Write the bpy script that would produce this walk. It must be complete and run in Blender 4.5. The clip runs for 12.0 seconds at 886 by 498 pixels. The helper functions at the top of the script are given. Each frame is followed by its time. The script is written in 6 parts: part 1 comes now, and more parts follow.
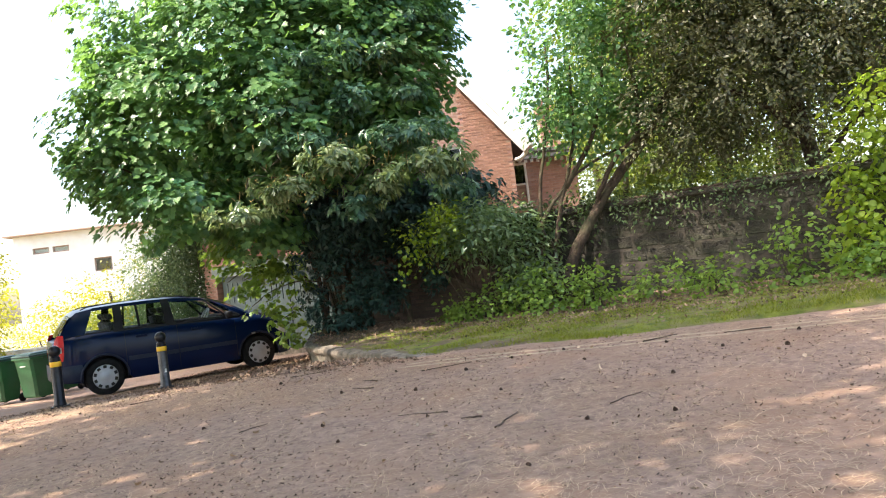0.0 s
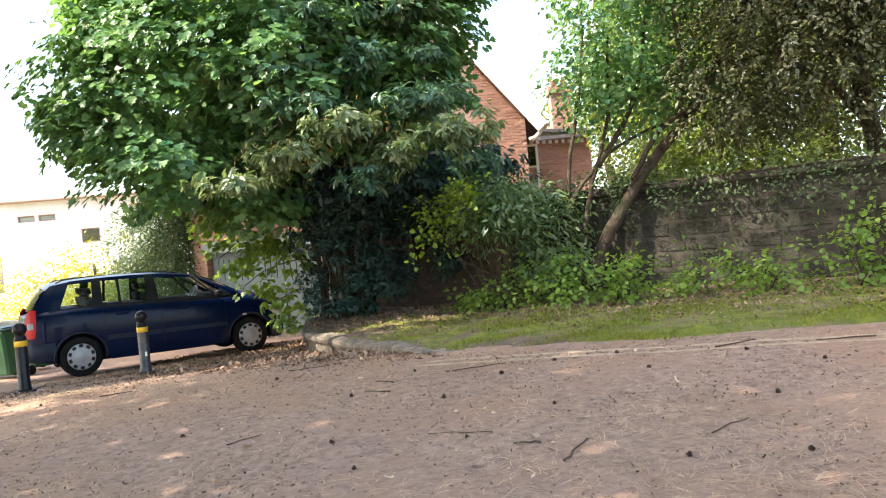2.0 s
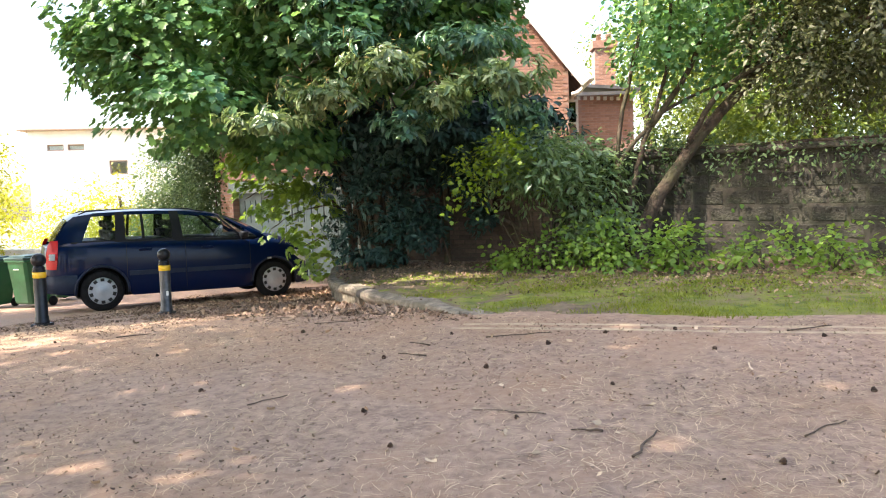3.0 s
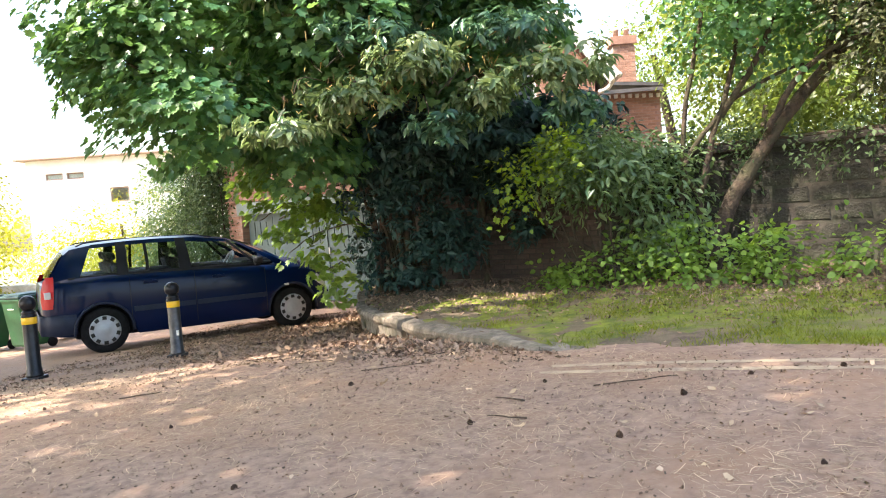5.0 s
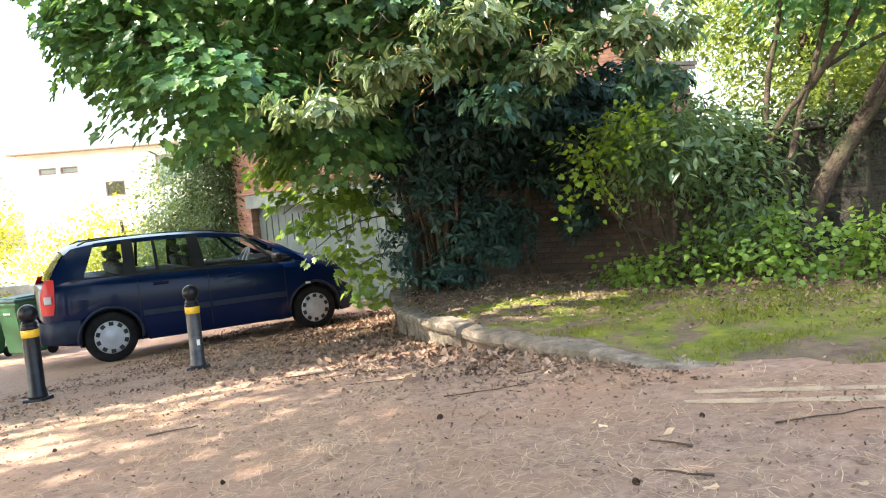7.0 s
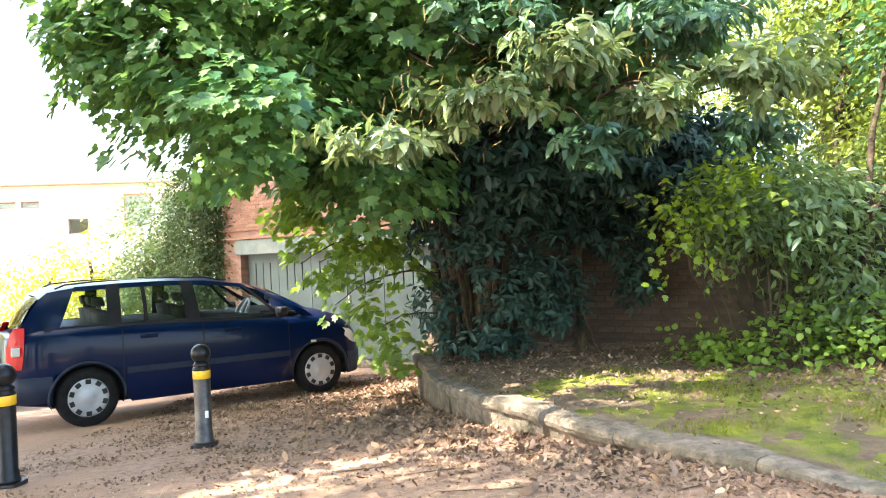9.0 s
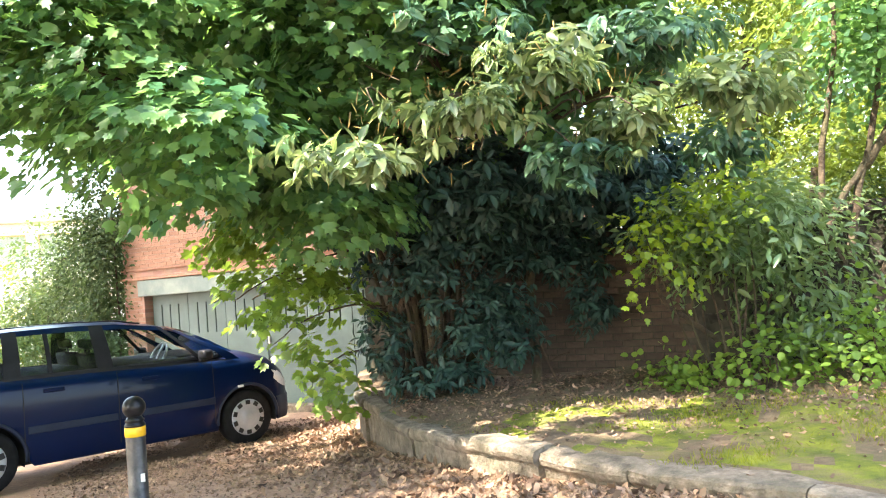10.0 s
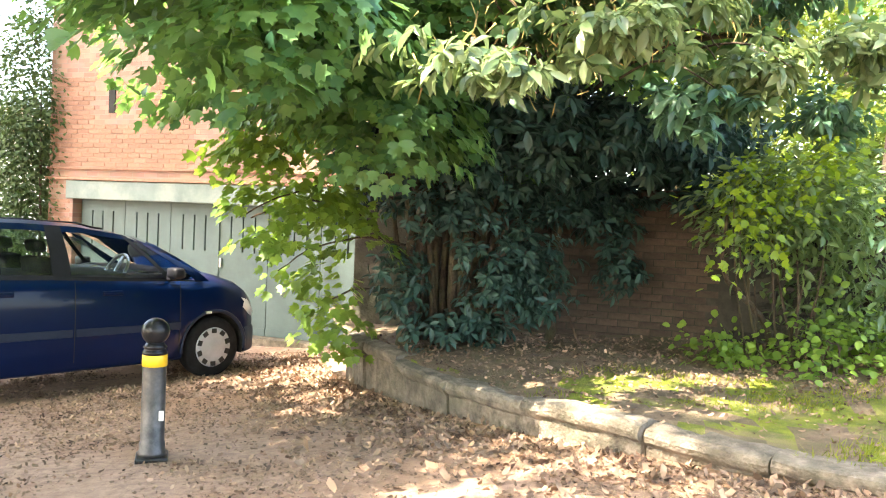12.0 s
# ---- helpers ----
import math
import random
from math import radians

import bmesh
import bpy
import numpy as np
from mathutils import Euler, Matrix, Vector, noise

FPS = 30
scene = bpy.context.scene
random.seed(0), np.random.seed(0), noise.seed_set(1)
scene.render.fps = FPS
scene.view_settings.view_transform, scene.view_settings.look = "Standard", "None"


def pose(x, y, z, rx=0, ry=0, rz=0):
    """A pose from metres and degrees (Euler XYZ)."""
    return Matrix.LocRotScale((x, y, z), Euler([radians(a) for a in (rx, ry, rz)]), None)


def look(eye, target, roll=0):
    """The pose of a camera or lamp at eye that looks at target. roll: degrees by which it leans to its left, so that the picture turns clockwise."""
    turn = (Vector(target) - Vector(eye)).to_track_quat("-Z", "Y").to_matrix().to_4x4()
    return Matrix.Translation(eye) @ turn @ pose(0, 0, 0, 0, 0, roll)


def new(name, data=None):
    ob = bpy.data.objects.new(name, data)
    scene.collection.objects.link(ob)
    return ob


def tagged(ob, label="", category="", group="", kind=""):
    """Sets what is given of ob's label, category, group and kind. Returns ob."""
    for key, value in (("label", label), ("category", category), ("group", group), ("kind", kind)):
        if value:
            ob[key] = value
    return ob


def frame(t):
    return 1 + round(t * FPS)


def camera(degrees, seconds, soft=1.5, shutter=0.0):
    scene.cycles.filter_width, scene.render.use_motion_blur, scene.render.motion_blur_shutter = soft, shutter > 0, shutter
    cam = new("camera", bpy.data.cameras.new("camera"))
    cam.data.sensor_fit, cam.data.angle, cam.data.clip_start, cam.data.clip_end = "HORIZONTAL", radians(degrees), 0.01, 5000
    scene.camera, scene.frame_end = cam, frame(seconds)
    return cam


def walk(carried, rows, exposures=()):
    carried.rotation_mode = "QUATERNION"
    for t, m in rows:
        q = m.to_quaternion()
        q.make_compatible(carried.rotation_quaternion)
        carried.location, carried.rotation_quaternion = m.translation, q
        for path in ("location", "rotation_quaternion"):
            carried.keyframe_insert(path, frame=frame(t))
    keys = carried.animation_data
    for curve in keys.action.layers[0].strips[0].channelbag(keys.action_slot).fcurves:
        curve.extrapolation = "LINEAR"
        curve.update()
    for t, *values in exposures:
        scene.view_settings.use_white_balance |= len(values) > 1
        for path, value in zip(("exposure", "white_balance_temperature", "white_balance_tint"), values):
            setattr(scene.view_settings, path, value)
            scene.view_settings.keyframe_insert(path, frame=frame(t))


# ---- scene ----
cam = camera(60.43, 12.0, soft=1.1)
# seconds, place of the eye, yaw, pitch, lean
PATH = [
    (0.0, -0.020, -0.064, 1.316, -0.11, 0.82, 7.22),
    (0.5, -0.041, 0.280, 1.292, 2.40, -0.24, 7.23),
    (1.0, -0.070, 0.525, 1.321, 4.56, -0.81, 3.66),
    (1.5, -0.227, 0.876, 1.317, 1.78, -0.13, 4.83),
    (2.0, -0.355, 1.145, 1.316, -0.69, -0.41, 5.14),
    (2.5, -0.445, 1.414, 1.327, 1.46, -0.75, 3.19),
    (3.0, -0.530, 1.676, 1.328, 1.16, -3.84, 1.68),
    (3.2, -0.588, 1.792, 1.324, -0.02, -4.21, 2.31),
    (4.8, -0.993, 2.832, 1.362, 0.93, -2.63, 4.36),
    (5.0, -1.051, 2.952, 1.362, 1.31, -2.95, 4.40),
    (5.5, -1.192, 3.290, 1.390, 3.13, -1.91, 4.34),
    (6.0, -1.370, 3.522, 1.373, 2.53, -3.30, 5.30),
    (6.5, -1.577, 3.703, 1.406, 1.89, -4.55, 4.53),
    (6.7, -1.622, 3.813, 1.404, 1.73, -4.29, 4.91),
    (8.3, -2.299, 4.804, 1.422, -3.40, -0.55, 4.25),
    (8.5, -2.405, 4.921, 1.460, -3.06, -0.03, 4.38),
    (9.0, -2.642, 5.168, 1.468, -2.11, 0.19, 2.60),
    (9.5, -2.972, 5.383, 1.489, -7.23, -0.59, 3.57),
    (10.0, -3.222, 5.742, 1.450, -10.32, 2.36, 4.45),
    (10.5, -3.487, 5.915, 1.482, -11.10, 0.41, 2.04),
    (11.0, -3.856, 6.209, 1.461, -15.25, 1.74, 0.74),
    (11.5, -4.125, 6.528, 1.424, -17.25, -1.93, -0.63),
    (12.0, -4.422, 6.842, 1.417, -18.88, -1.83, -2.51),
]
walk(cam, [(t, pose(x, y, z, 90 + pitch, lean, yaw)) for t, x, y, z, yaw, pitch, lean in PATH], exposures=[(0.0, 2.2, 6900, 12.5), (2.2, 2.38, 6900, 12.5), (3.0, 2.55, 6900, 12.5), (6.7, 2.68, 6850, 11), (9.0, 3.2, 6950, 9.5), (12.0, 3.65, 7350, 9.5)])

# ---- world and sun ----
SUN_AZ, SUN_EL = 198.0, 50.0  # degrees: azimuth counted from +x towards +y
world = bpy.data.worlds.new("world")
scene.world = world
world.use_nodes = True
wn = world.node_tree
sky = wn.nodes.new("ShaderNodeTexSky")
sky.sky_type, sky.sun_disc = "NISHITA", False
sky.sun_elevation, sky.sun_rotation = radians(SUN_EL), radians(90 - SUN_AZ)
sky.dust_density = 3.0
wn.links.new(sky.outputs["Color"], wn.nodes["Background"].inputs["Color"])
wn.nodes["Background"].inputs["Strength"].default_value = 0.15
sun_data = bpy.data.lights.new("sun", "SUN")
sun_data.energy, sun_data.angle, sun_data.color = 3.3, radians(0.6), (1.0, 0.93, 0.82)
sun = new("sun", sun_data)
ca, sa, ce, se = math.cos(radians(SUN_AZ)), math.sin(radians(SUN_AZ)), math.cos(radians(SUN_EL)), math.sin(radians(SUN_EL))
sun.matrix_world = look((ca * ce * 60, sa * ce * 60, se * 60), (0, 0, 0))

# ---- materials ----


def material(name, one, two, scale=8.0, rough=0.8, metal=0.0, bump=0.3, fine=60.0, stain=None, stain_scale=1.2, island=0.0, per_object=0.0, coat=0.0, bump_dist=0.01, gloss=0.5):
    """A procedural surface: two colours mixed by noise, larger stains, fine relief."""
    m = bpy.data.materials.new(name)
    m.use_nodes = True
    nt, bsdf = m.node_tree, m.node_tree.nodes["Principled BSDF"]
    n = nt.nodes.new
    co = n("ShaderNodeTexCoord")
    a = n("ShaderNodeTexNoise")
    a.inputs["Scale"].default_value, a.inputs["Detail"].default_value, a.inputs["Roughness"].default_value = scale, 8, 0.65
    b = n("ShaderNodeTexNoise")
    b.inputs["Scale"].default_value, b.inputs["Detail"].default_value = fine, 6
    nt.links.new(co.outputs["Object"], a.inputs["Vector"])
    nt.links.new(co.outputs["Object"], b.inputs["Vector"])
    ramp = n("ShaderNodeValToRGB")
    ramp.color_ramp.elements[0].position, ramp.color_ramp.elements[1].position = 0.35, 0.66
    ramp.color_ramp.elements[0].color, ramp.color_ramp.elements[1].color = (*one, 1), (*two, 1)
    nt.links.new(a.outputs["Fac"], ramp.inputs["Fac"])
    out = ramp.outputs["Color"]
    if stain:
        s = n("ShaderNodeTexNoise")
        s.inputs["Scale"].default_value, s.inputs["Detail"].default_value, s.inputs["Roughness"].default_value = stain_scale, 6, 0.7
        nt.links.new(co.outputs["Object"], s.inputs["Vector"])
        sr = n("ShaderNodeValToRGB")
        sr.color_ramp.elements[0].position, sr.color_ramp.elements[1].position = 0.45, 0.68
        nt.links.new(s.outputs["Fac"], sr.inputs["Fac"])
        mx = n("ShaderNodeMix")
        mx.data_type = "RGBA"
        nt.links.new(sr.outputs["Color"], mx.inputs["Factor"])
        nt.links.new(out, mx.inputs["A"])
        mx.inputs["B"].default_value = (*stain, 1)
        out = mx.outputs["Result"]
    if island or per_object:
        src = n("ShaderNodeNewGeometry").outputs["Random Per Island"] if island else n("ShaderNodeObjectInfo").outputs["Random"]
        mr = n("ShaderNodeMapRange")
        v = island or per_object
        mr.inputs["To Min"].default_value, mr.inputs["To Max"].default_value = 1 - v, 1 + v
        nt.links.new(src, mr.inputs["Value"])
        h = n("ShaderNodeHueSaturation")
        nt.links.new(mr.outputs["Result"], h.inputs["Value"])
        nt.links.new(out, h.inputs["Color"])
        out = h.outputs["Color"]
    nt.links.new(out, bsdf.inputs["Base Color"])
    bsdf.inputs["Roughness"].default_value, bsdf.inputs["Metallic"].default_value = rough, metal
    bsdf.inputs["Specular IOR Level"].default_value = gloss
    bsdf.inputs["Coat Weight"].default_value, bsdf.inputs["Coat Roughness"].default_value = coat, 0.05
    if bump:
        bp = n("ShaderNodeBump")
        bp.inputs["Strength"].default_value, bp.inputs["Distance"].default_value = bump, bump_dist
        nt.links.new(b.outputs["Fac"], bp.inputs["Height"])
        nt.links.new(bp.outputs["Normal"], bsdf.inputs["Normal"])
    return m


def leaf_material(name, dark, light, glow, through_part=0.35, rough=0.45):
    """Leaves: colour varies from leaf to leaf and along the crown, light passes through the blade."""
    m = bpy.data.materials.new(name)
    m.use_nodes = True
    nt, bsdf = m.node_tree, m.node_tree.nodes["Principled BSDF"]
    n = nt.nodes.new
    geo, co = n("ShaderNodeNewGeometry"), n("ShaderNodeTexCoord")
    noi = n("ShaderNodeTexNoise")
    noi.inputs["Scale"].default_value, noi.inputs["Detail"].default_value = 0.9, 3
    nt.links.new(co.outputs["Object"], noi.inputs["Vector"])
    add = n("ShaderNodeMath")
    add.operation = "MULTIPLY_ADD"
    add.inputs[1].default_value = 0.55
    nt.links.new(geo.outputs["Random Per Island"], add.inputs[0])
    mul = n("ShaderNodeMath")
    mul.operation = "MULTIPLY"
    mul.inputs[1].default_value = 0.5
    nt.links.new(noi.outputs["Fac"], mul.inputs[0])
    nt.links.new(mul.outputs[0], add.inputs[2])
    ramp = n("ShaderNodeValToRGB")
    ramp.color_ramp.elements[0].position, ramp.color_ramp.elements[1].position = 0.15, 0.85
    ramp.color_ramp.elements[0].color, ramp.color_ramp.elements[1].color = (*dark, 1), (*light, 1)
    nt.links.new(add.outputs[0], ramp.inputs["Fac"])
    nt.links.new(ramp.outputs["Color"], bsdf.inputs["Base Color"])
    bsdf.inputs["Roughness"].default_value = rough
    tr = n("ShaderNodeBsdfTranslucent")
    mx = n("ShaderNodeMix")
    mx.data_type = "RGBA"
    mx.inputs["Factor"].default_value = 0.5
    nt.links.new(ramp.outputs["Color"], mx.inputs["A"])
    mx.inputs["B"].default_value = (*glow, 1)
    nt.links.new(mx.outputs["Result"], tr.inputs["Color"])
    ms = n("ShaderNodeMixShader")
    ms.inputs["Fac"].default_value = through_part
    nt.links.new(bsdf.outputs[0], ms.inputs[1])
    nt.links.new(tr.outputs[0], ms.inputs[2])
    nt.links.new(ms.outputs[0], nt.nodes["Material Output"].inputs["Surface"])
    return m


def glass_material(name, tint=(0.75, 0.85, 0.85)):
    m = bpy.data.materials.new(name)
    m.use_nodes = True
    nt = m.node_tree
    tr, gl, mx, fr = (nt.nodes.new(k) for k in ("ShaderNodeBsdfTransparent", "ShaderNodeBsdfGlossy", "ShaderNodeMixShader", "ShaderNodeFresnel"))
    tr.inputs["Color"].default_value = (*tint, 1)
    gl.inputs["Roughness"].default_value = 0.02
    fr.inputs["IOR"].default_value = 1.5
    nt.links.new(fr.outputs[0], mx.inputs["Fac"])
    nt.links.new(tr.outputs[0], mx.inputs[1])
    nt.links.new(gl.outputs[0], mx.inputs[2])
    nt.links.new(mx.outputs[0], nt.nodes["Material Output"].inputs["Surface"])
    return m


ASPHALT = material("asphalt", (0.225, 0.142, 0.104), (0.44, 0.288, 0.202), 14.0, 0.92, bump=0.9, fine=160, stain=(0.35, 0.205, 0.126), stain_scale=0.8, bump_dist=0.006)
GRASS_SOIL = material("mossy_soil", (0.08, 0.105, 0.012), (0.235, 0.265, 0.022), 5.0, 0.95, bump=1.0, fine=70, stain=(0.22, 0.155, 0.095), stain_scale=2.4, bump_dist=0.02)
SOIL = material("bare_soil", (0.12, 0.080, 0.052), (0.25, 0.175, 0.115), 7.0, 0.95, bump=1.0, fine=60, stain=(0.10, 0.095, 0.04), stain_scale=1.8, bump_dist=0.02)
FAR_GROUND = material("far_ground", (0.13, 0.13, 0.07), (0.24, 0.21, 0.14), 0.6, 0.95)
KERB = material("weathered_kerb_stone", (0.10, 0.082, 0.064), (0.31, 0.255, 0.20), 9.0, 0.9, bump=1.0, fine=45, stain=(0.11, 0.10, 0.07), stain_scale=3.0, per_object=0.12, bump_dist=0.02)
BRICK = material("red_brick", (0.30, 0.155, 0.108), (0.41, 0.235, 0.168), 14.0, 0.9, bump=0.6, fine=120, stain=(0.28, 0.15, 0.11), stain_scale=2.5, per_object=0.16)


def brickwork(name, ux, uy):
    """Brickwork for wall faces whose length runs along (ux, uy)."""
    m = bpy.data.materials.new(name)
    m.use_nodes = True
    nt, bsdf = m.node_tree, m.node_tree.nodes["Principled BSDF"]
    n = nt.nodes.new
    co, sep, dot, com, br = n("ShaderNodeTexCoord"), n("ShaderNodeSeparateXYZ"), n("ShaderNodeVectorMath"), n("ShaderNodeCombineXYZ"), n("ShaderNodeTexBrick")
    dot.operation = "DOT_PRODUCT"
    dot.inputs[1].default_value = (ux, uy, 0)
    nt.links.new(co.outputs["Object"], sep.inputs[0])
    nt.links.new(co.outputs["Object"], dot.inputs[0])
    nt.links.new(dot.outputs["Value"], com.inputs["X"])
    nt.links.new(sep.outputs["Z"], com.inputs["Y"])
    nt.links.new(com.outputs[0], br.inputs["Vector"])
    br.inputs["Scale"].default_value = 1.0
    br.inputs["Brick Width"].default_value, br.inputs["Row Height"].default_value, br.inputs["Mortar Size"].default_value = 0.225, 0.075, 0.006
    br.inputs["Color1"].default_value, br.inputs["Color2"].default_value, br.inputs["Mortar"].default_value = (0.33, 0.155, 0.105, 1), (0.45, 0.23, 0.155, 1), (0.36, 0.25, 0.19, 1)
    noi, mx = n("ShaderNodeTexNoise"), n("ShaderNodeMix")
    noi.inputs["Scale"].default_value, noi.inputs["Detail"].default_value = 3.0, 8
    nt.links.new(co.outputs["Object"], noi.inputs["Vector"])
    mx.data_type, mx.blend_type = "RGBA", "MULTIPLY"
    mx.inputs["Factor"].default_value = 0.45
    nt.links.new(br.outputs["Color"], mx.inputs["A"])
    nt.links.new(noi.outputs["Color"], mx.inputs["B"])
    hs = n("ShaderNodeHueSaturation")
    hs.inputs["Saturation"].default_value, hs.inputs["Value"].default_value = 0.80, 1.15
    nt.links.new(mx.outputs["Result"], hs.inputs["Color"])
    nt.links.new(hs.outputs["Color"], bsdf.inputs["Base Color"])
    bsdf.inputs["Roughness"].default_value = 0.92
    bp = n("ShaderNodeBump")
    bp.inputs["Strength"].default_value, bp.inputs["Distance"].default_value, bp.invert = 0.6, 0.008, True
    nt.links.new(br.outputs["Fac"], bp.inputs["Height"])
    nt.links.new(bp.outputs["Normal"], bsdf.inputs["Normal"])
    return m


BRICKWORK_GARAGE, BRICKWORK_HOUSE = brickwork("garage_brickwork", 0.7951, -0.60648), brickwork("house_brickwork", 1.0, 0.0)
MORTAR = material("mortar", (0.30, 0.20, 0.15), (0.42, 0.30, 0.23), 20.0, 0.95, bump=0.5)
# shade of overhanging trees is put into these two near-black wall colours
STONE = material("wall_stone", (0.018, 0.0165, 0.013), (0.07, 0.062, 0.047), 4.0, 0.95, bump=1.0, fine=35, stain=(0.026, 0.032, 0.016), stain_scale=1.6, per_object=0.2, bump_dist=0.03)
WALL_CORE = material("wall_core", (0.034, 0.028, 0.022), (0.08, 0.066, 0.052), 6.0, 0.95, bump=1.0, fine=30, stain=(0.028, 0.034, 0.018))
# dull brick of the same wall, darkened so its colour holds the hollow's shade
DULL_BRICK = material("shade_darkened_brick", (0.055, 0.036, 0.029), (0.125, 0.08, 0.060), 9.0, 0.95, bump=0.8, fine=60, stain=(0.06, 0.055, 0.035), stain_scale=1.5, per_object=0.25)
WHITE_PAINT = material("white_paint", (0.70, 0.68, 0.64), (0.82, 0.80, 0.77), 3.0, 0.6, bump=0.1, stain=(0.62, 0.58, 0.52))
RENDER_WHITE = material("white_render", (0.74, 0.72, 0.68), (0.84, 0.82, 0.79), 1.2, 0.9, bump=0.2, stain=(0.70, 0.66, 0.60), stain_scale=0.4)
SLATE = material("roof_slate", (0.055, 0.055, 0.062), (0.12, 0.115, 0.12), 4.0, 0.75, per_object=0.15)
GARAGE_PAINT = material("grey_green_door_paint", (0.092, 0.135, 0.134), (0.118, 0.165, 0.162), 2.0, 0.6, bump=0.15, fine=30, stain=(0.085, 0.12, 0.115))
LINTEL_PAINT = material("pale_lintel_paint", (0.16, 0.205, 0.20), (0.20, 0.25, 0.24), 3.0, 0.7, bump=0.15, stain=(0.30, 0.34, 0.31))
# near-black put where gaps, recesses and the car's underside lie in shade
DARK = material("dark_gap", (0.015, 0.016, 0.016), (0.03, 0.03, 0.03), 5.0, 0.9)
CAR_BLUE = material("dark_blue_car_paint", (0.0003, 0.0065, 0.036), (0.0005, 0.009, 0.048), 1.0, 0.3, bump=0.0, coat=0.22, gloss=0.12)
CAR_TRIM = material("black_car_plastic", (0.007, 0.008, 0.012), (0.013, 0.014, 0.02), 6.0, 0.5, bump=0.1, gloss=0.25)
CAR_BUMPER = material("bumper_plastic", (0.007, 0.014, 0.036), (0.012, 0.022, 0.05), 6.0, 0.5, bump=0.1, gloss=0.3)
RUBBER = material("tyre_rubber", (0.008, 0.008, 0.009), (0.018, 0.018, 0.02), 10.0, 0.85, bump=0.3, gloss=0.2)
HUBCAP = material("silver_hubcap", (0.36, 0.38, 0.42), (0.48, 0.50, 0.54), 5.0, 0.45, 0.3, bump=0.05)
SEAT = material("grey_seat_cloth", (0.04, 0.042, 0.05), (0.08, 0.083, 0.095), 12.0, 0.95)
GLASS = glass_material("car_glass", (0.93, 0.97, 0.96))
PANE = glass_material("window_glass", (0.25, 0.28, 0.30))
RED_LENS = material("red_lamp_lens", (0.45, 0.004, 0.008), (0.58, 0.008, 0.012), 4.0, 0.3, coat=0.2, gloss=0.25)
CLEAR_LENS = material("clear_lamp_lens", (0.55, 0.57, 0.6), (0.7, 0.72, 0.75), 6.0, 0.15, coat=1.0)
CHROME = material("dull_metal", (0.45, 0.46, 0.48), (0.6, 0.6, 0.62), 10.0, 0.3, 0.9, bump=0.05)
BOLLARD_BLACK = material("black_bollard_plastic", (0.006, 0.007, 0.010), (0.016, 0.017, 0.021), 12.0, 0.28, bump=0.1, stain=(0.022, 0.021, 0.022), stain_scale=6, gloss=0.25)
BOLLARD_WORN = material("worn_grey_bollard_plastic", (0.03, 0.03, 0.034), (0.13, 0.122, 0.118), 7.0, 0.36, 0.35, bump=0.15, stain=(0.05, 0.05, 0.055), stain_scale=5)
YELLOW = material("yellow_reflective_band", (0.80, 0.42, 0.02), (0.92, 0.55, 0.03), 8.0, 0.4, bump=0.05)
BIN_GREEN = material("green_bin_plastic", (0.010, 0.095, 0.032), (0.018, 0.13, 0.045), 5.0, 0.45, bump=0.1, stain=(0.03, 0.085, 0.05))
BIN_DARK = material("dark_green_bin_lid", (0.018, 0.06, 0.05), (0.035, 0.09, 0.075), 5.0, 0.5, bump=0.1)
BARK = material("brown_bark", (0.024, 0.017, 0.012), (0.10, 0.068, 0.046), 14.0, 0.95, bump=1.0, fine=40, stain=(0.075, 0.07, 0.035), stain_scale=3.0, bump_dist=0.02)
TWIG = material("dry_twig", (0.05, 0.032, 0.022), (0.12, 0.08, 0.055), 12.0, 0.95)
CONE_BROWN = material("pine_cone", (0.04, 0.022, 0.014), (0.10, 0.058, 0.035), 30.0, 0.9, island=0.3)
LITTER = material("dry_leaf_litter", (0.10, 0.056, 0.037), (0.38, 0.255, 0.17), 2.0, 0.9, bump=0.0, island=0.65)
NEEDLES = material("dry_pine_needles", (0.40, 0.27, 0.165), (0.66, 0.48, 0.31), 2.0, 0.9, bump=0.0, island=0.4)
YELLOW_LINE = material("worn_yellow_paint", (0.46, 0.34, 0.22), (0.60, 0.45, 0.29), 18.0, 0.9, bump=0.3, stain=(0.30, 0.20, 0.145), stain_scale=9.0)
MAPLE = leaf_material("maple_leaf", (0.024, 0.110, 0.070), (0.18, 0.325, 0.108), (0.31, 0.56, 0.08), 0.42, 0.36)
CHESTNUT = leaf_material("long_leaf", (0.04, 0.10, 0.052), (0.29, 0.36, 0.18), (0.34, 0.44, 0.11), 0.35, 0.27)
# one glossy leaf twice: shade put into the first colour, sunlight into the second
LAUREL_SHADED = leaf_material("shaded_glossy_leaf", (0.012, 0.042, 0.036), (0.048, 0.112, 0.088), (0.05, 0.10, 0.05), 0.15, 0.5)
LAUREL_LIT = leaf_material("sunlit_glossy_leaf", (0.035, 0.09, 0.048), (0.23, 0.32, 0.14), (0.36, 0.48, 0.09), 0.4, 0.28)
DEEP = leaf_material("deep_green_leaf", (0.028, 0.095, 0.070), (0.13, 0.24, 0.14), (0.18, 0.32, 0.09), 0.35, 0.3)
LIGHT_LEAF = leaf_material("bright_leaf", (0.10, 0.20, 0.02), (0.29, 0.40, 0.04), (0.52, 0.66, 0.05), 0.52)
HOLLY = leaf_material("small_dark_leaf", (0.026, 0.038, 0.017), (0.13, 0.135, 0.058), (0.15, 0.18, 0.03), 0.28, 0.4)
FAR_LEAF = leaf_material("far_leaf", (0.06, 0.115, 0.022), (0.18, 0.245, 0.045), (0.36, 0.42, 0.055), 0.4)
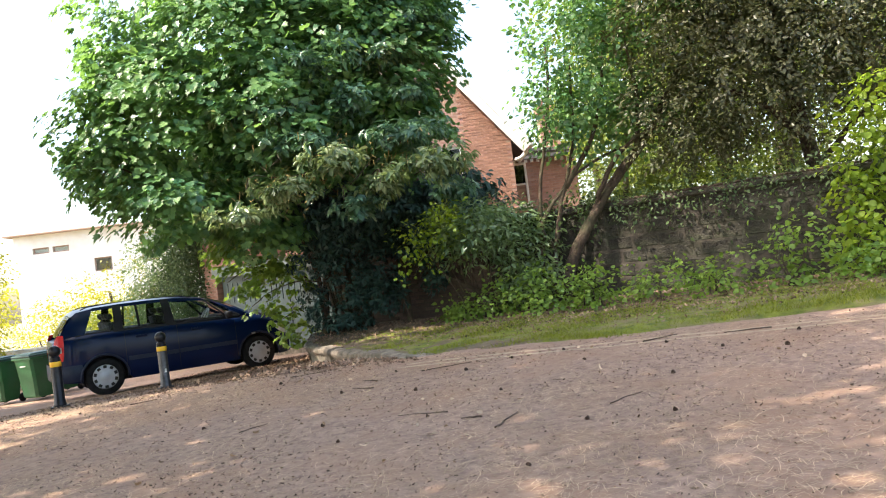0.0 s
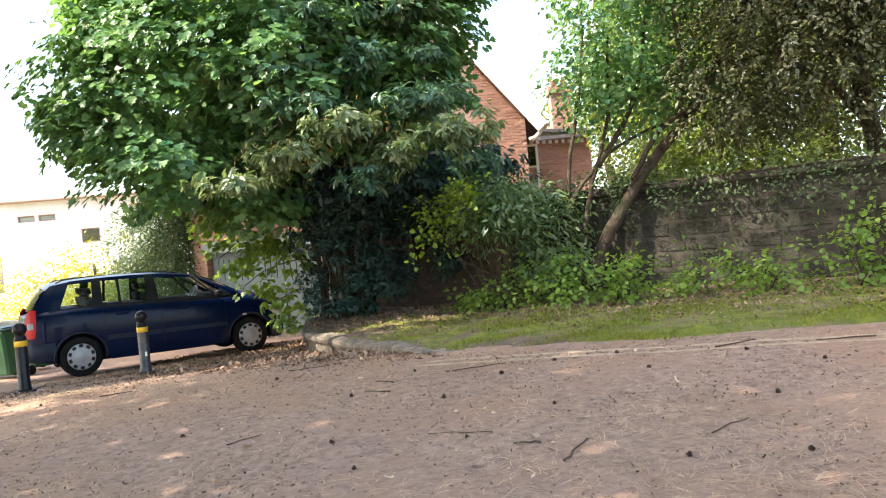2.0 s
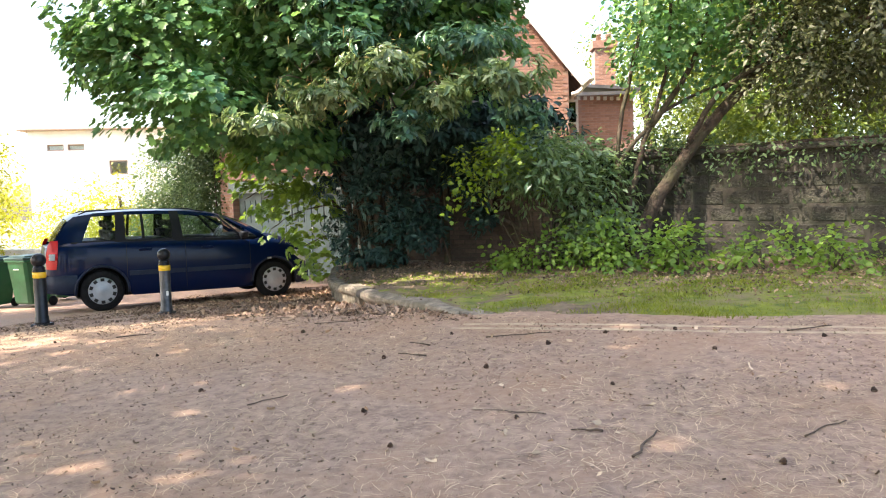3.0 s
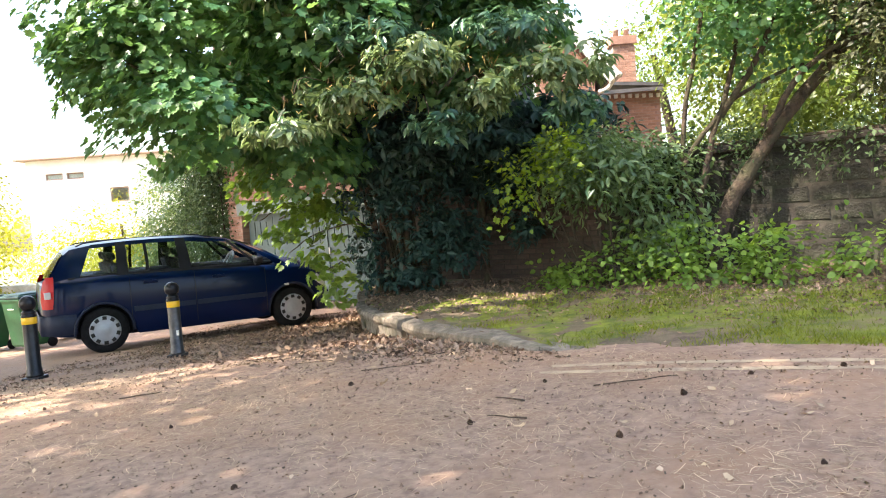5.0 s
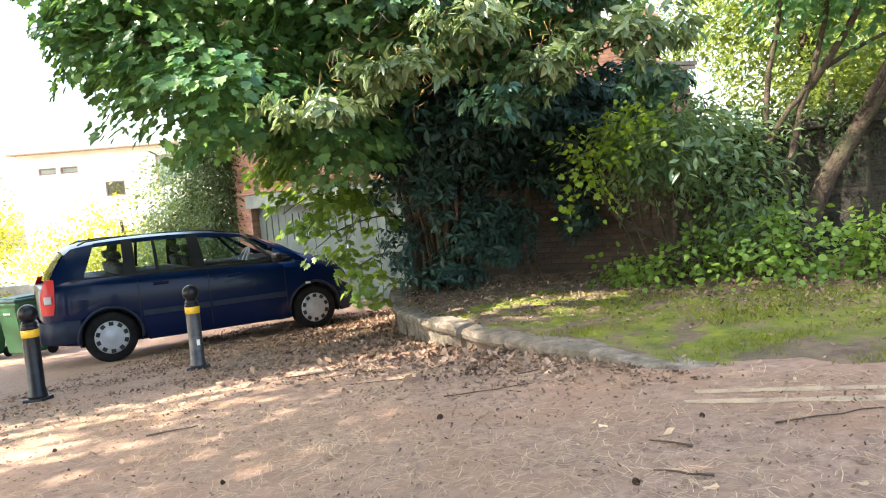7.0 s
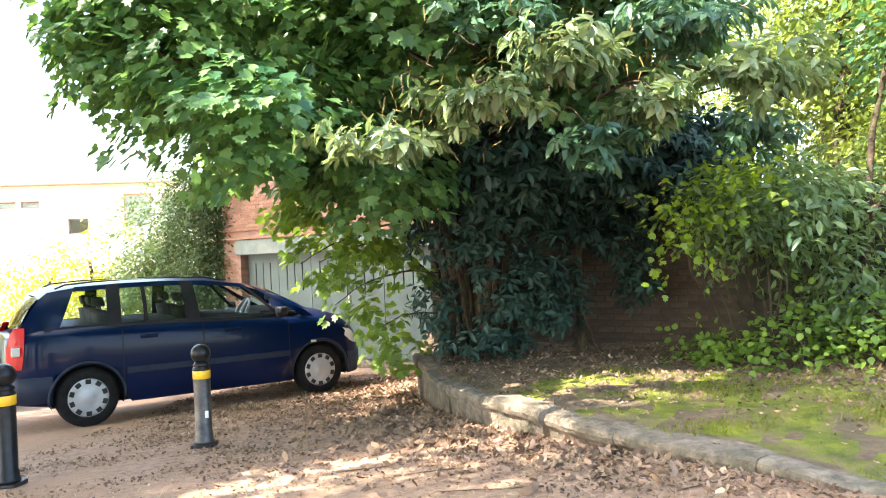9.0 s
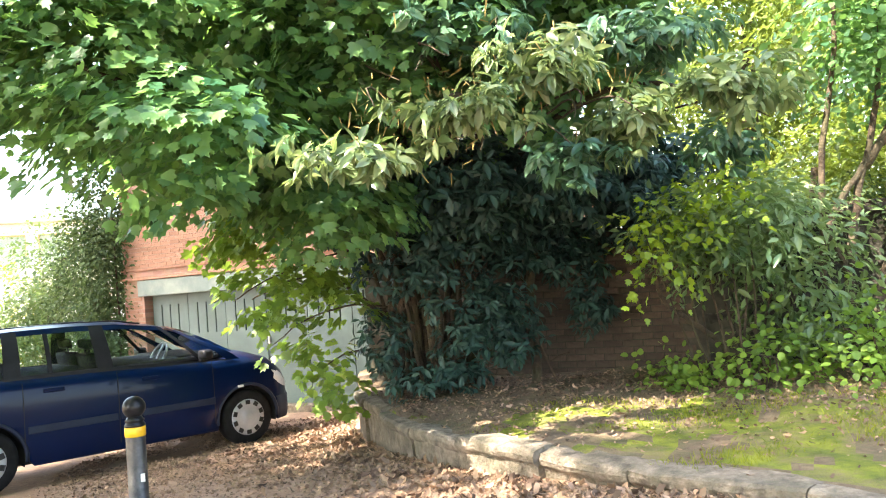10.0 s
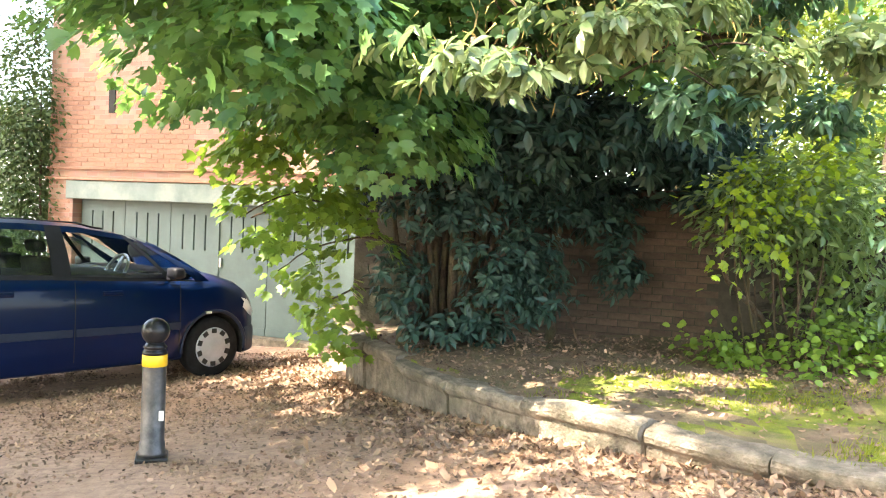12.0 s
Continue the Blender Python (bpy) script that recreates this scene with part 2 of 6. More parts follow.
YELLOW_LEAF = leaf_material("yellow_green_leaf", (0.17, 0.20, 0.012), (0.40, 0.38, 0.03), (0.65, 0.6, 0.04), 0.45)
IVY = leaf_material("ivy_leaf", (0.022, 0.055, 0.022), (0.10, 0.15, 0.055), (0.16, 0.25, 0.04), 0.25, 0.7)
UNDER = leaf_material("bramble_and_backlit_leaf", (0.06, 0.15, 0.030), (0.23, 0.36, 0.06), (0.44, 0.60, 0.06), 0.45)
BLADE = leaf_material("grass_blade", (0.07, 0.10, 0.006), (0.26, 0.28, 0.012), (0.30, 0.34, 0.02), 0.35, 0.6)
CATKIN = material("dry_flower_spike", (0.22, 0.15, 0.05), (0.38, 0.28, 0.10), 10.0, 0.9, island=0.3)
BLUE_SIGN = material("blue_sign", (0.02, 0.16, 0.55), (0.03, 0.2, 0.62), 3.0, 0.4, bump=0.0)
TIMBER = material("pale_timber", (0.40, 0.26, 0.12), (0.55, 0.37, 0.19), 5.0, 0.8)

# ---- helpers for meshes ----


def part(name, bm, mat, parent=None, label="", smooth=False):
    """Links a bmesh as one mesh object, under parent if given."""
    me = bpy.data.meshes.new(name)
    bmesh.ops.recalc_face_normals(bm, faces=bm.faces)
    bm.to_mesh(me)
    bm.free()
    me.materials.append(mat)
    if smooth:
        me.shade_smooth()
    ob = new(name, me)
    ob.parent = parent
    if label:
        tagged(ob, label)
    return ob


def thing(name, m, label, category, group="", kind=""):
    ob = new(name)
    ob.empty_display_size = 0.1
    ob.matrix_world = m
    return tagged(ob, label, category, group, kind)


def box(bm, x0, x1, y0, y1, z0, z1, bevel=0.0, m=None):
    made = bmesh.ops.create_cube(bm, size=1.0)["verts"]
    bmesh.ops.transform(bm, matrix=Matrix.LocRotScale(((x0 + x1) / 2, (y0 + y1) / 2, (z0 + z1) / 2), None, (x1 - x0, y1 - y0, z1 - z0)), verts=made)
    if bevel:
        edges = list({e for v in made for e in v.link_edges})
        got = bmesh.ops.bevel(bm, geom=edges, offset=bevel, segments=2, affect="EDGES", profile=0.6)
        made = list({v for f in got["faces"] for v in f.verts} | {v for v in made if v.is_valid})
    if m is not None:
        bmesh.ops.transform(bm, matrix=m, verts=made)
    return bm


def lathe(bm, profile, n=24, m=None, cap=True):
    """A turned shape: profile is (radius, height) from the bottom up."""
    rings = []
    for r, z in profile:
        rings.append([bm.verts.new((r * math.cos(2 * math.pi * i / n), r * math.sin(2 * math.pi * i / n), z)) for i in range(n)])
    for a, b in zip(rings, rings[1:]):
        for i in range(n):
            bm.faces.new((a[i], a[(i + 1) % n], b[(i + 1) % n], b[i]))
    if cap:
        bm.faces.new(rings[0][::-1])
        bm.faces.new(rings[-1])
    if m is not None:
        bmesh.ops.transform(bm, matrix=m, verts=[v for r in rings for v in r])
    return bm


def tube(bm, points, radii, n=7, wobble=0.0, rng=None):
    """A tapered limb along points."""
    points = [Vector(p) for p in points]
    rings = []
    for i, p in enumerate(points):
        d = (points[min(i + 1, len(points) - 1)] - points[max(i - 1, 0)]).normalized()
        a = d.orthogonal().normalized() if i == 0 else (prev - d * prev.dot(d)).normalized()
        prev = a
        b = d.cross(a)
        ring = []
        for k in range(n):
            ang = 2 * math.pi * k / n
            r = radii[i] * (1 + (rng.uniform(-wobble, wobble) if rng else 0))
            ring.append(bm.verts.new(p + (a * math.cos(ang) + b * math.sin(ang)) * r))
        rings.append(ring)
    for a, b in zip(rings, rings[1:]):
        for k in range(n):
            bm.faces.new((a[k], a[(k + 1) % n], b[(k + 1) % n], b[k]))
    bm.faces.new(rings[0][::-1])
    bm.faces.new(rings[-1])
    return bm


def curve_points(points, steps=6, rng=None, jitter=0.0):
    """A smooth line through points (Catmull-Rom)."""
    p = [Vector(points[0])] + [Vector(q) for q in points] + [Vector(points[-1])]
    out = []
    for i in range(1, len(p) - 2):
        for k in range(steps):
            t = k / steps
            q = 0.5 * ((2 * p[i]) + (p[i + 1] - p[i - 1]) * t + (2 * p[i - 1] - 5 * p[i] + 4 * p[i + 1] - p[i + 2]) * t * t + (3 * p[i] - p[i - 1] - 3 * p[i + 1] + p[i + 2]) * t ** 3)
            if rng and jitter:
                q += Vector((rng.uniform(-1, 1), rng.uniform(-1, 1), rng.uniform(-1, 1))) * jitter
            out.append(q)
    return out + [p[-1]]


# leaf outlines in the plane: x across, y along the blade, z fold; faces are fans
LEAF_SHAPES = {
    "lobed": ([(0, 0, 0), (0.30, 0.06, 0.04), (0.52, 0.34, 0.08), (0.30, 0.44, 0.05), (0.36, 0.74, 0.05), (0.12, 0.72, 0.02), (0, 1.0, -0.05),
               (-0.12, 0.72, 0.02), (-0.36, 0.74, 0.05), (-0.30, 0.44, 0.05), (-0.52, 0.34, 0.08), (-0.30, 0.06, 0.04), (0, 0.4, -0.04)],
              [(12, i, i + 1) for i in range(0, 11)] + [(12, 11, 0)]),
    "round": ([(0, 0, 0), (0.34, 0.16, 0.05), (0.42, 0.48, 0.07), (0.24, 0.8, 0.03), (0, 1.0, -0.06), (-0.24, 0.8, 0.03), (-0.42, 0.48, 0.07), (-0.34, 0.16, 0.05), (0, 0.45, -0.03)],
              [(8, i, i + 1) for i in range(0, 7)] + [(8, 7, 0)]),
    "oval": ([(0, 0, 0), (0.26, 0.42, 0.06), (0, 1.0, -0.05), (-0.26, 0.42, 0.06)], [(0, 1, 2), (0, 2, 3)]),
    "shard": ([(0, 0, 0), (0.24, 0.18, 0.10), (0.20, 0.62, -0.04), (0.05, 1.0, 0.14), (-0.26, 0.74, 0.08), (-0.15, 0.3, -0.05)],
              [(0, 1, 2), (0, 2, 5), (5, 2, 4), (4, 2, 3)]),
    "long": ([(0, 0, 0), (0.10, 0.16, 0.03), (0.19, 0.42, 0.05), (0.16, 0.68, 0.0), (0, 1.0, -0.2), (-0.16, 0.68, 0.0), (-0.19, 0.42, 0.05), (-0.10, 0.16, 0.03), (0, 0.5, -0.04)],
             [(8, i, i + 1) for i in range(0, 7)] + [(8, 7, 0)]),
    "blade": ([(-0.06, 0, 0), (0.06, 0, 0), (0.03, 0.6, 0.06), (0, 1.0, 0.2)], [(0, 1, 2), (0, 2, 3)]),
}


def leaf_mesh(name, places, normals, tips, sizes, shape, mat, parent=None):
    """Many small leaves in one mesh: each stands at its place, faces its normal and points along its tip."""
    outline, faces = LEAF_SHAPES[shape]
    outline, faces = np.array(outline, float), np.array(faces, int)
    n = normals / np.linalg.norm(normals, axis=1)[:, None]
    t = tips - n * np.sum(tips * n, axis=1)[:, None]
    t /= np.linalg.norm(t, axis=1)[:, None] + 1e-9
    a = np.cross(t, n)
    v = places[:, None, :] + sizes[:, None, None] * (outline[None, :, 0:1] * a[:, None, :] + outline[None, :, 1:2] * t[:, None, :] + outline[None, :, 2:3] * n[:, None, :])
    f = faces[None] + (np.arange(len(places)) * len(outline))[:, None, None]
    v, f = v.reshape(-1, 3), f.reshape(-1, 3)
    me = bpy.data.meshes.new(name)
    me.vertices.add(len(v))
    me.vertices.foreach_set("co", v.ravel())
    me.loops.add(len(f) * 3)
    me.loops.foreach_set("vertex_index", f.ravel())
    me.polygons.add(len(f))
    me.polygons.foreach_set("loop_start", np.arange(len(f)) * 3)
    me.update(calc_edges=True)
    me.materials.append(mat)
    ob = new(name, me)
    ob.parent = parent
    return ob


def unit(v):
    return v / (np.linalg.norm(v, axis=-1, keepdims=True) + 1e-9)


def lumpy(points, scale, seed):
    return np.array([noise.noise(Vector(p) * scale + Vector((seed, seed * 1.7, seed * 0.3))) for p in points])


def crown(name, blobs, sprays, per, shape, size, mat, seed, parent=None, droop=0.5, spread=0.55, inner=0.5, lump=0.35, lump_scale=0.8, flat=0.7, low=None, keep=None):
    """Foliage: twigs with leaves on both sides, spread over the shells of some ellipsoids (x, y, z, rx, ry, rz), with lumps and gaps."""
    rng = np.random.default_rng(seed)
    blobs = np.array(blobs, float)
    area = (blobs[:, 3] * blobs[:, 4] + blobs[:, 4] * blobs[:, 5] + blobs[:, 3] * blobs[:, 5])
    pick = rng.choice(len(blobs), sprays, p=area / area.sum())
    d = unit(rng.normal(size=(sprays, 3)))
    r = 1 - (1 - inner) * rng.random(sprays) ** 2.2
    c, rad = blobs[pick, :3], blobs[pick, 3:]
    p = c + d * rad
    r = r * (1 + lump * lumpy(p, lump_scale, seed))
    p = c + d * rad * r[:, None]
    # leave out what lies deep inside another blob
    deep = np.zeros(sprays, bool)
    for b in blobs:
        deep |= np.sum(((p - b[:3]) / b[3:]) ** 2, axis=1) < (inner * 0.8) ** 2
    p, d = p[~deep], d[~deep]
    if low is not None:
        ok = p[:, 2] > low
        p, d = p[ok], d[ok]
    if keep is not None:
        ok = keep(p)
        p, d = p[ok], d[ok]
    out = unit(d * np.array([1, 1, 0.35]) + rng.normal(size=p.shape) * 0.45)
    axis = unit(out + np.array([0, 0, -droop]) + rng.normal(size=p.shape) * 0.25)
    up = unit(np.array([0, 0, flat]) + d * 0.75 + rng.normal(size=p.shape) * 0.25)
    side = unit(np.cross(axis, up))
    up = unit(np.cross(side, axis))
    k = np.arange(per)
    along = (k / per - 0.3) * spread
    sign = np.where(k % 2 == 0, 1.0, -1.0)
    places = p[:, None] + axis[:, None] * along[None, :, None] + side[:, None] * (sign * size * 0.25)[None, :, None] + rng.normal(size=(len(p), per, 3)) * size * 0.22
    places[..., 2] -= (along[None] + 0.3 * spread) ** 2 * droop * 0.6
    tips = axis[:, None] * 0.7 + side[:, None] * sign[None, :, None] * 0.8 + np.array([0, 0, -0.35]) + rng.normal(size=places.shape) * 0.3
    normals = up[:, None] + rng.normal(size=places.shape) * 0.35
    sizes = size * rng.uniform(0.6, 1.25, size=places.shape[:2])
    return leaf_mesh(name, places.reshape(-1, 3), normals.reshape(-1, 3), tips.reshape(-1, 3), sizes.ravel(), shape, mat, parent)


def shell_points(blobs, n, rng, inner, lump, lump_scale, seed, low=None, keep=None):
    """Places near the surfaces of some ellipsoids, with their outward directions; none deep inside another ellipsoid."""
    blobs = np.array(blobs, float)
    area = (blobs[:, 3] * blobs[:, 4] + blobs[:, 4] * blobs[:, 5] + blobs[:, 3] * blobs[:, 5])
    pick = rng.choice(len(blobs), n, p=area / area.sum())
    d = unit(rng.normal(size=(n, 3)))
    c, rad = blobs[pick, :3], blobs[pick, 3:]
    r = (1 - (1 - inner) * rng.random(n) ** 2.0) * (1 + lump * lumpy(c + d * rad, lump_scale, seed))
    p = c + d * rad * r[:, None]
    ok = np.ones(n, bool)
    for b in blobs:
        ok &= np.sum(((p - b[:3]) / b[3:]) ** 2, axis=1) > (inner * 0.8) ** 2
    if low is not None:
        ok &= p[:, 2] > low
    if keep is not None:
        ok &= keep(p)
    return p[ok], d[ok]


def plates(name, blobs, sprays, per, shape, size, mat, seed, parent=None, reach=0.34, tilt=0.65, **kw):
    """Foliage in flat overlapping plates, like shingles, that tilt outwards, with gaps of shade between them."""
    rng = np.random.default_rng(seed)
    p, d = shell_points(blobs, sprays, rng, kw.get("inner", 0.6), kw.get("lump", 0.5), kw.get("lump_scale", 1.0), seed, kw.get("low"), kw.get("keep"))
    n = len(p)
    flat = unit(d * np.array([1, 1, 0.2]))
    up = unit(np.array([0, 0, 1.0]) + flat * tilt + rng.normal(size=p.shape) * 0.16)
    out = unit(flat - up * np.sum(flat * up, axis=1, keepdims=True))
    side = np.cross(up, out)
    a = rng.normal(size=(n, per)) * 0.75
    r = reach * np.sqrt(rng.random((n, per))) * rng.uniform(0.6, 1.2, size=(n, 1))
    u, v = np.cos(a) * r, np.sin(a) * r
    places = p[:, None] + out[:, None] * u[..., None] + side[:, None] * v[..., None] + rng.normal(size=(n, per, 3)) * np.array([0.02, 0.02, 0.035])
    places[..., 2] -= r * r * 0.55
    tips = out[:, None] * np.cos(a)[..., None] + side[:, None] * np.sin(a)[..., None] + np.array([0, 0, -0.45]) + rng.normal(size=places.shape) * 0.25
    normals = up[:, None] + out[:, None] * (r * 1.2)[..., None] + rng.normal(size=places.shape) * 0.2
    sizes = size * rng.uniform(0.65, 1.2, size=(n, per))
    return leaf_mesh(name, places.reshape(-1, 3), normals.reshape(-1, 3), tips.reshape(-1, 3), sizes.ravel(), shape, mat, parent)


def whorls(name, blobs, heads, per, shape, size, mat, seed, parent=None, droop=0.7, **kw):
    """Foliage in drooping rosettes: leaves spread from the end of each shoot."""
    rng = np.random.default_rng(seed)
    p, d = shell_points(blobs, heads, rng, kw.get("inner", 0.4), kw.get("lump", 0.6), kw.get("lump_scale", 1.4), seed, kw.get("low"), kw.get("keep"))
    n = len(p)
    axis = unit(d * np.array([1, 1, 0.3]) + np.array([0, 0, 0.25]) + rng.normal(size=p.shape) * 0.3)
    s1 = unit(np.cross(axis, rng.normal(size=p.shape)))
    s2 = np.cross(axis, s1)
    a = 2 * np.pi * (np.arange(per)[None] / per + rng.random((n, 1))) + rng.normal(size=(n, per)) * 0.25
    ray = s1[:, None] * np.cos(a)[..., None] + s2[:, None] * np.sin(a)[..., None]
    tips = unit(ray + axis[:, None] * rng.uniform(0.1, 0.9, size=(n, per, 1)) + np.array([0, 0, -droop]))
    places = p[:, None] + axis[:, None] * rng.uniform(-0.10, 0.04, size=(n, per, 1)) + tips * 0.015
    normals = axis[:, None] * 0.8 + np.array([0, 0, 0.5]) + rng.normal(size=places.shape) * 0.38
    sizes = size * rng.uniform(0.55, 1.2, size=(n, per))
    return leaf_mesh(name, places.reshape(-1, 3), normals.reshape(-1, 3), tips.reshape(-1, 3), sizes.ravel(), shape, mat, parent)


# ---- the ground's height ----


def bend(y, at, half=1.0):
    if y < at - half:
        return 0.0
    return (y - at + half) ** 2 / (4 * half) if y < at + half else y - at


def road_z(x, y):
    """The road climbs to the right and away, then the forecourt falls to the garage."""
    xs = 12 * math.tanh(x / 12)
    far = max(y - 30, 0.0)
    return 0.0405 * xs + 0.037 * max(y, -20) - 0.119 * bend(y, 8.5) + 0.06 * bend(y, 16) + 0.012 * far - 0.6 * (1 - math.exp(-far / 20)) - 0.25 * (1 - math.exp(-max(-x - 10, 0) / 8))


def verge_z(x, y):
    return 0.295 + 0.0405 * x + 0.02 * math.sin(2.3 * x) * math.sin(1.9 * y)


N2, U2 = Vector((0.60648, 0.79510, 0)), Vector((0.79510, -0.60648, 0))


def plan(s, d, z=0.0):
    """A place from the line of the house fronts: s along them, d behind the origin."""
    return N2 * d + U2 * s + Vector((0, 0, z))


FRONT = Matrix(((U2.x, N2.x, 0, 0), (U2.y, N2.y, 0, 0), (0, 0, 1, 0), (0, 0, 0, 1)))  # local x = s, y = d

# ---- ground ----


def axis_steps(lo, hi, step, reach):
    mid = list(np.arange(lo, hi + 1e-6, step))
    a, b = lo, hi
    k = step
    left, right = [], []
    while a > -reach:
        k *= 1.35
        a -= k
        b += k
        left.append(a)
        right.append(b)
    return np.array(left[::-1] + mid + right)


def build_ground():
    xs, ys = axis_steps(-12.0, 10.0, 0.25, 900), axis_steps(-4.0, 22.0, 0.25, 900)
    v = [(x, y, road_z(x, y) + 0.008 * noise.noise(Vector((x * 1.3, y * 1.3, 0)))) for y in ys for x in xs]
    nx = len(xs)
    f = [(j * nx + i, j * nx + i + 1, (j + 1) * nx + i + 1, (j + 1) * nx + i) for j in range(len(ys) - 1) for i in range(nx - 1)]
    me = bpy.data.meshes.new("ground")
    me.from_pydata(v, [], f)
    me.materials.append(ASPHALT)
    me.materials.append(FAR_GROUND)
    for p in me.polygons:
        c = p.center
        p.material_index = int(c.y > 24 or abs(c.x) > 40)
    me.shade_smooth()
    return tagged(new("ground", me), "worn asphalt road and forecourt strewn with pine needles", "ground", kind="structure")


ground = build_ground()

EDGE = [(14.0, 3.4), (9.0, 5.05), (5.0, 6.4), (3.0, 7.05), (1.45, 7.45), (0.57, 7.85), (0.0, 8.2), (-0.33, 8.36), (-0.6, 8.6), (-0.87, 9.0), (-1.2, 9.6), (-1.62, 10.4), (-1.98, 11.2), (-2.27, 12.0), (-2.45, 12.7), (-2.58, 13.4), (-2.68, 14.2), (-2.72, 15.0), (-2.7, 16.2), (-2.6, 17.1)]


def build_verge():
    bm = bmesh.new()
    line = curve_points([(x, y, 0) for x, y in EDGE], 5)
    rows = []
    for i, p in enumerate(line):
        back = max(13.2 - p.dot(N2), 0.3)
        row = []
        for k in range(26):
            t = (k / 25) ** 1.4
            q = p + N2 * back * t + Vector((0.10, 0.06, 0)) * (1 - t)
            if p.x > -0.3:
                q += N2 * (0.16 * noise.noise(p * 2.1) + 0.07 * noise.noise(p * 7)) * (1 - t)
            if k:
                q += Vector((noise.noise(q * 3), noise.noise(q * 3 + Vector((9, 0, 0))), 0)) * 0.04
            z = verge_z(q.x, q.y) + 0.02 * noise.noise(q * 1.7) + 0.012 * noise.noise(q * 6) + 0.25 * max(0, t - 0.7)
            away = back * t
            if p.x > -0.3:
                f = min(1.0, away / 0.35)
                rise = min(1.0, away / 0.8)
                z = road_z(q.x, q.y) - 0.012 + 0.03 * f + max(0.0, z - road_z(q.x, q.y) - 0.02) * rise
            elif k == 0:
                z -= 0.015
            row.append(bm.verts.new((q.x, q.y, z)))
        rows.append(row)
    for a, b in zip(rows, rows[1:]):
        for k in range(25):
            bm.faces.new((a[k], b[k], b[k + 1], a[k + 1]))
    ob = part("verge", bm, GRASS_SOIL, smooth=True)
    ob.data.materials.append(SOIL)
    for f in ob.data.polygons:
        c = f.center
        sandy = (Vector((c.x, c.y)) - Vector((0.35, 8.4))).length + 0.25 * noise.noise(c * 4) < 0.42
        f.material_index = int(sandy or (c.x < 0.2 and noise.noise(c * 2.5) > 0.3 + 0.3 * c.x) or c.dot(N2) + 0.5 * noise.noise(c * 1.4) + 0.25 * noise.noise(c * 5) > 8.95 + 0.35 * max(0.0, c.x - 0.5))
    return tagged(ob, "mossy grass verge with bare soil and fallen leaves", "verge", kind="structure")


verge = build_verge()


def build_kerb():
    """Old kerb stones, one after the other along the curve, worn and slightly out of line."""
    rng = random.Random(5)
    holder = thing("kerb", Matrix(), "worn old stone kerb curving towards the garage", "kerb", kind="structure")
    line = curve_points([(x, y, 0) for x, y in EDGE[7:18]], 8)
    lengths = [0.0]
    for a, b in zip(line, line[1:]):
        lengths.append(lengths[-1] + (b - a).length)

    def at(d):
        for i in range(len(lengths) - 1):
            if lengths[i + 1] >= d:
                t = (d - lengths[i]) / (lengths[i + 1] - lengths[i])
                return line[i].lerp(line[i + 1], t)
        return line[-1]

    d = 0.0
    while d < lengths[-1] - 0.2:
        e = min(d + rng.uniform(0.75, 1.1), lengths[-1])
        bm = bmesh.new()
        rings = []
        steps = 7
        sink, lean = rng.uniform(-0.03, 0.01), rng.uniform(-0.028, 0.028)
        for k in range(steps + 1):
            q = at(d + 0.006 + (e - d - 0.012) * k / steps)
            ahead = (at(min(d + (e - d) * k / steps + 0.05, lengths[-1])) - at(max(d + (e - d) * k / steps - 0.05, 0))).normalized()
            side = Vector((ahead.y, -ahead.x, 0))  # towards the verge
            if side.dot(Vector((1, 0.4, 0))) < 0:
                side = -side
            start = min(1.0, (d + (e - d) * k / steps) / 0.9)
            top = verge_z(q.x, q.y) + 0.02 + sink - 0.03 * (1 - start)
            low = road_z(q.x, q.y) - 0.08
            inset = 0.016 if k in (0, steps) else 0.0
            ring = []
            for off, z in ((0.06, low), (0.05, top - 0.115), (0.012, top - 0.09), (0.0 + inset * 0.5, top - 0.05), (0.008 + inset, top - 0.014), (0.03 + inset, top - inset * 0.4), (0.13, top + 0.006), (0.25, top - 0.002), (0.275, top - 0.04), (0.275, low)):
                jig = 0.022 * noise.noise(Vector((q.x * 4, q.y * 4, z * 9 + off * 12))) + 0.008 * noise.noise(Vector((q.x * 15, q.y * 15, z * 20 + off * 30)))
                ring.append(bm.verts.new(q + side * (off + jig + lean) + Vector((0, 0, z + jig))))
            rings.append(ring)
        for a, b in zip(rings, rings[1:]):
            for k in range(len(a) - 1):
                bm.faces.new((a[k], a[k + 1], b[k + 1], b[k]))
        bm.faces.new(rings[0])
        bm.faces.new(rings[-1][::-1])
        part("kerb_stone", bm, KERB, holder)
        d = e
    return holder


build_kerb()


def build_road_lines():
    for off, name in ((0.0, "road_line"), (0.19, "road_line")):
        bm = bmesh.new()
        rows = []
        for k in range(201):
            t = k / 200
            x = -0.62 + 0.1 * (off > 0) + t * 8
            y = 7.85 + off * 0.95 - 0.385 * (x + 0.6) + 0.03 * noise.noise(Vector((x, off, 0)))
            w = 0.036 + 0.012 * noise.noise(Vector((x * 4, off * 9, 0))) + 0.012 * noise.noise(Vector((x * 17, off * 9, 0)))
            rows.append([bm.verts.new((x, y - w, road_z(x, y - w) + 0.003 + 0.008 * noise.noise(Vector((x * 1.3, (y - w) * 1.3, 0))))), bm.verts.new((x, y + w, road_z(x, y + w) + 0.003 + 0.008 * noise.noise(Vector((x * 1.3, (y + w) * 1.3, 0)))))])
        for a, b in zip(rows, rows[1:]):
            bm.faces.new((a[0], b[0], b[1], a[1]))
        tagged(part(name, bm, YELLOW_LINE), "worn faded yellow line painted on the road", "road line", "double yellow lines", "structure")


build_road_lines()

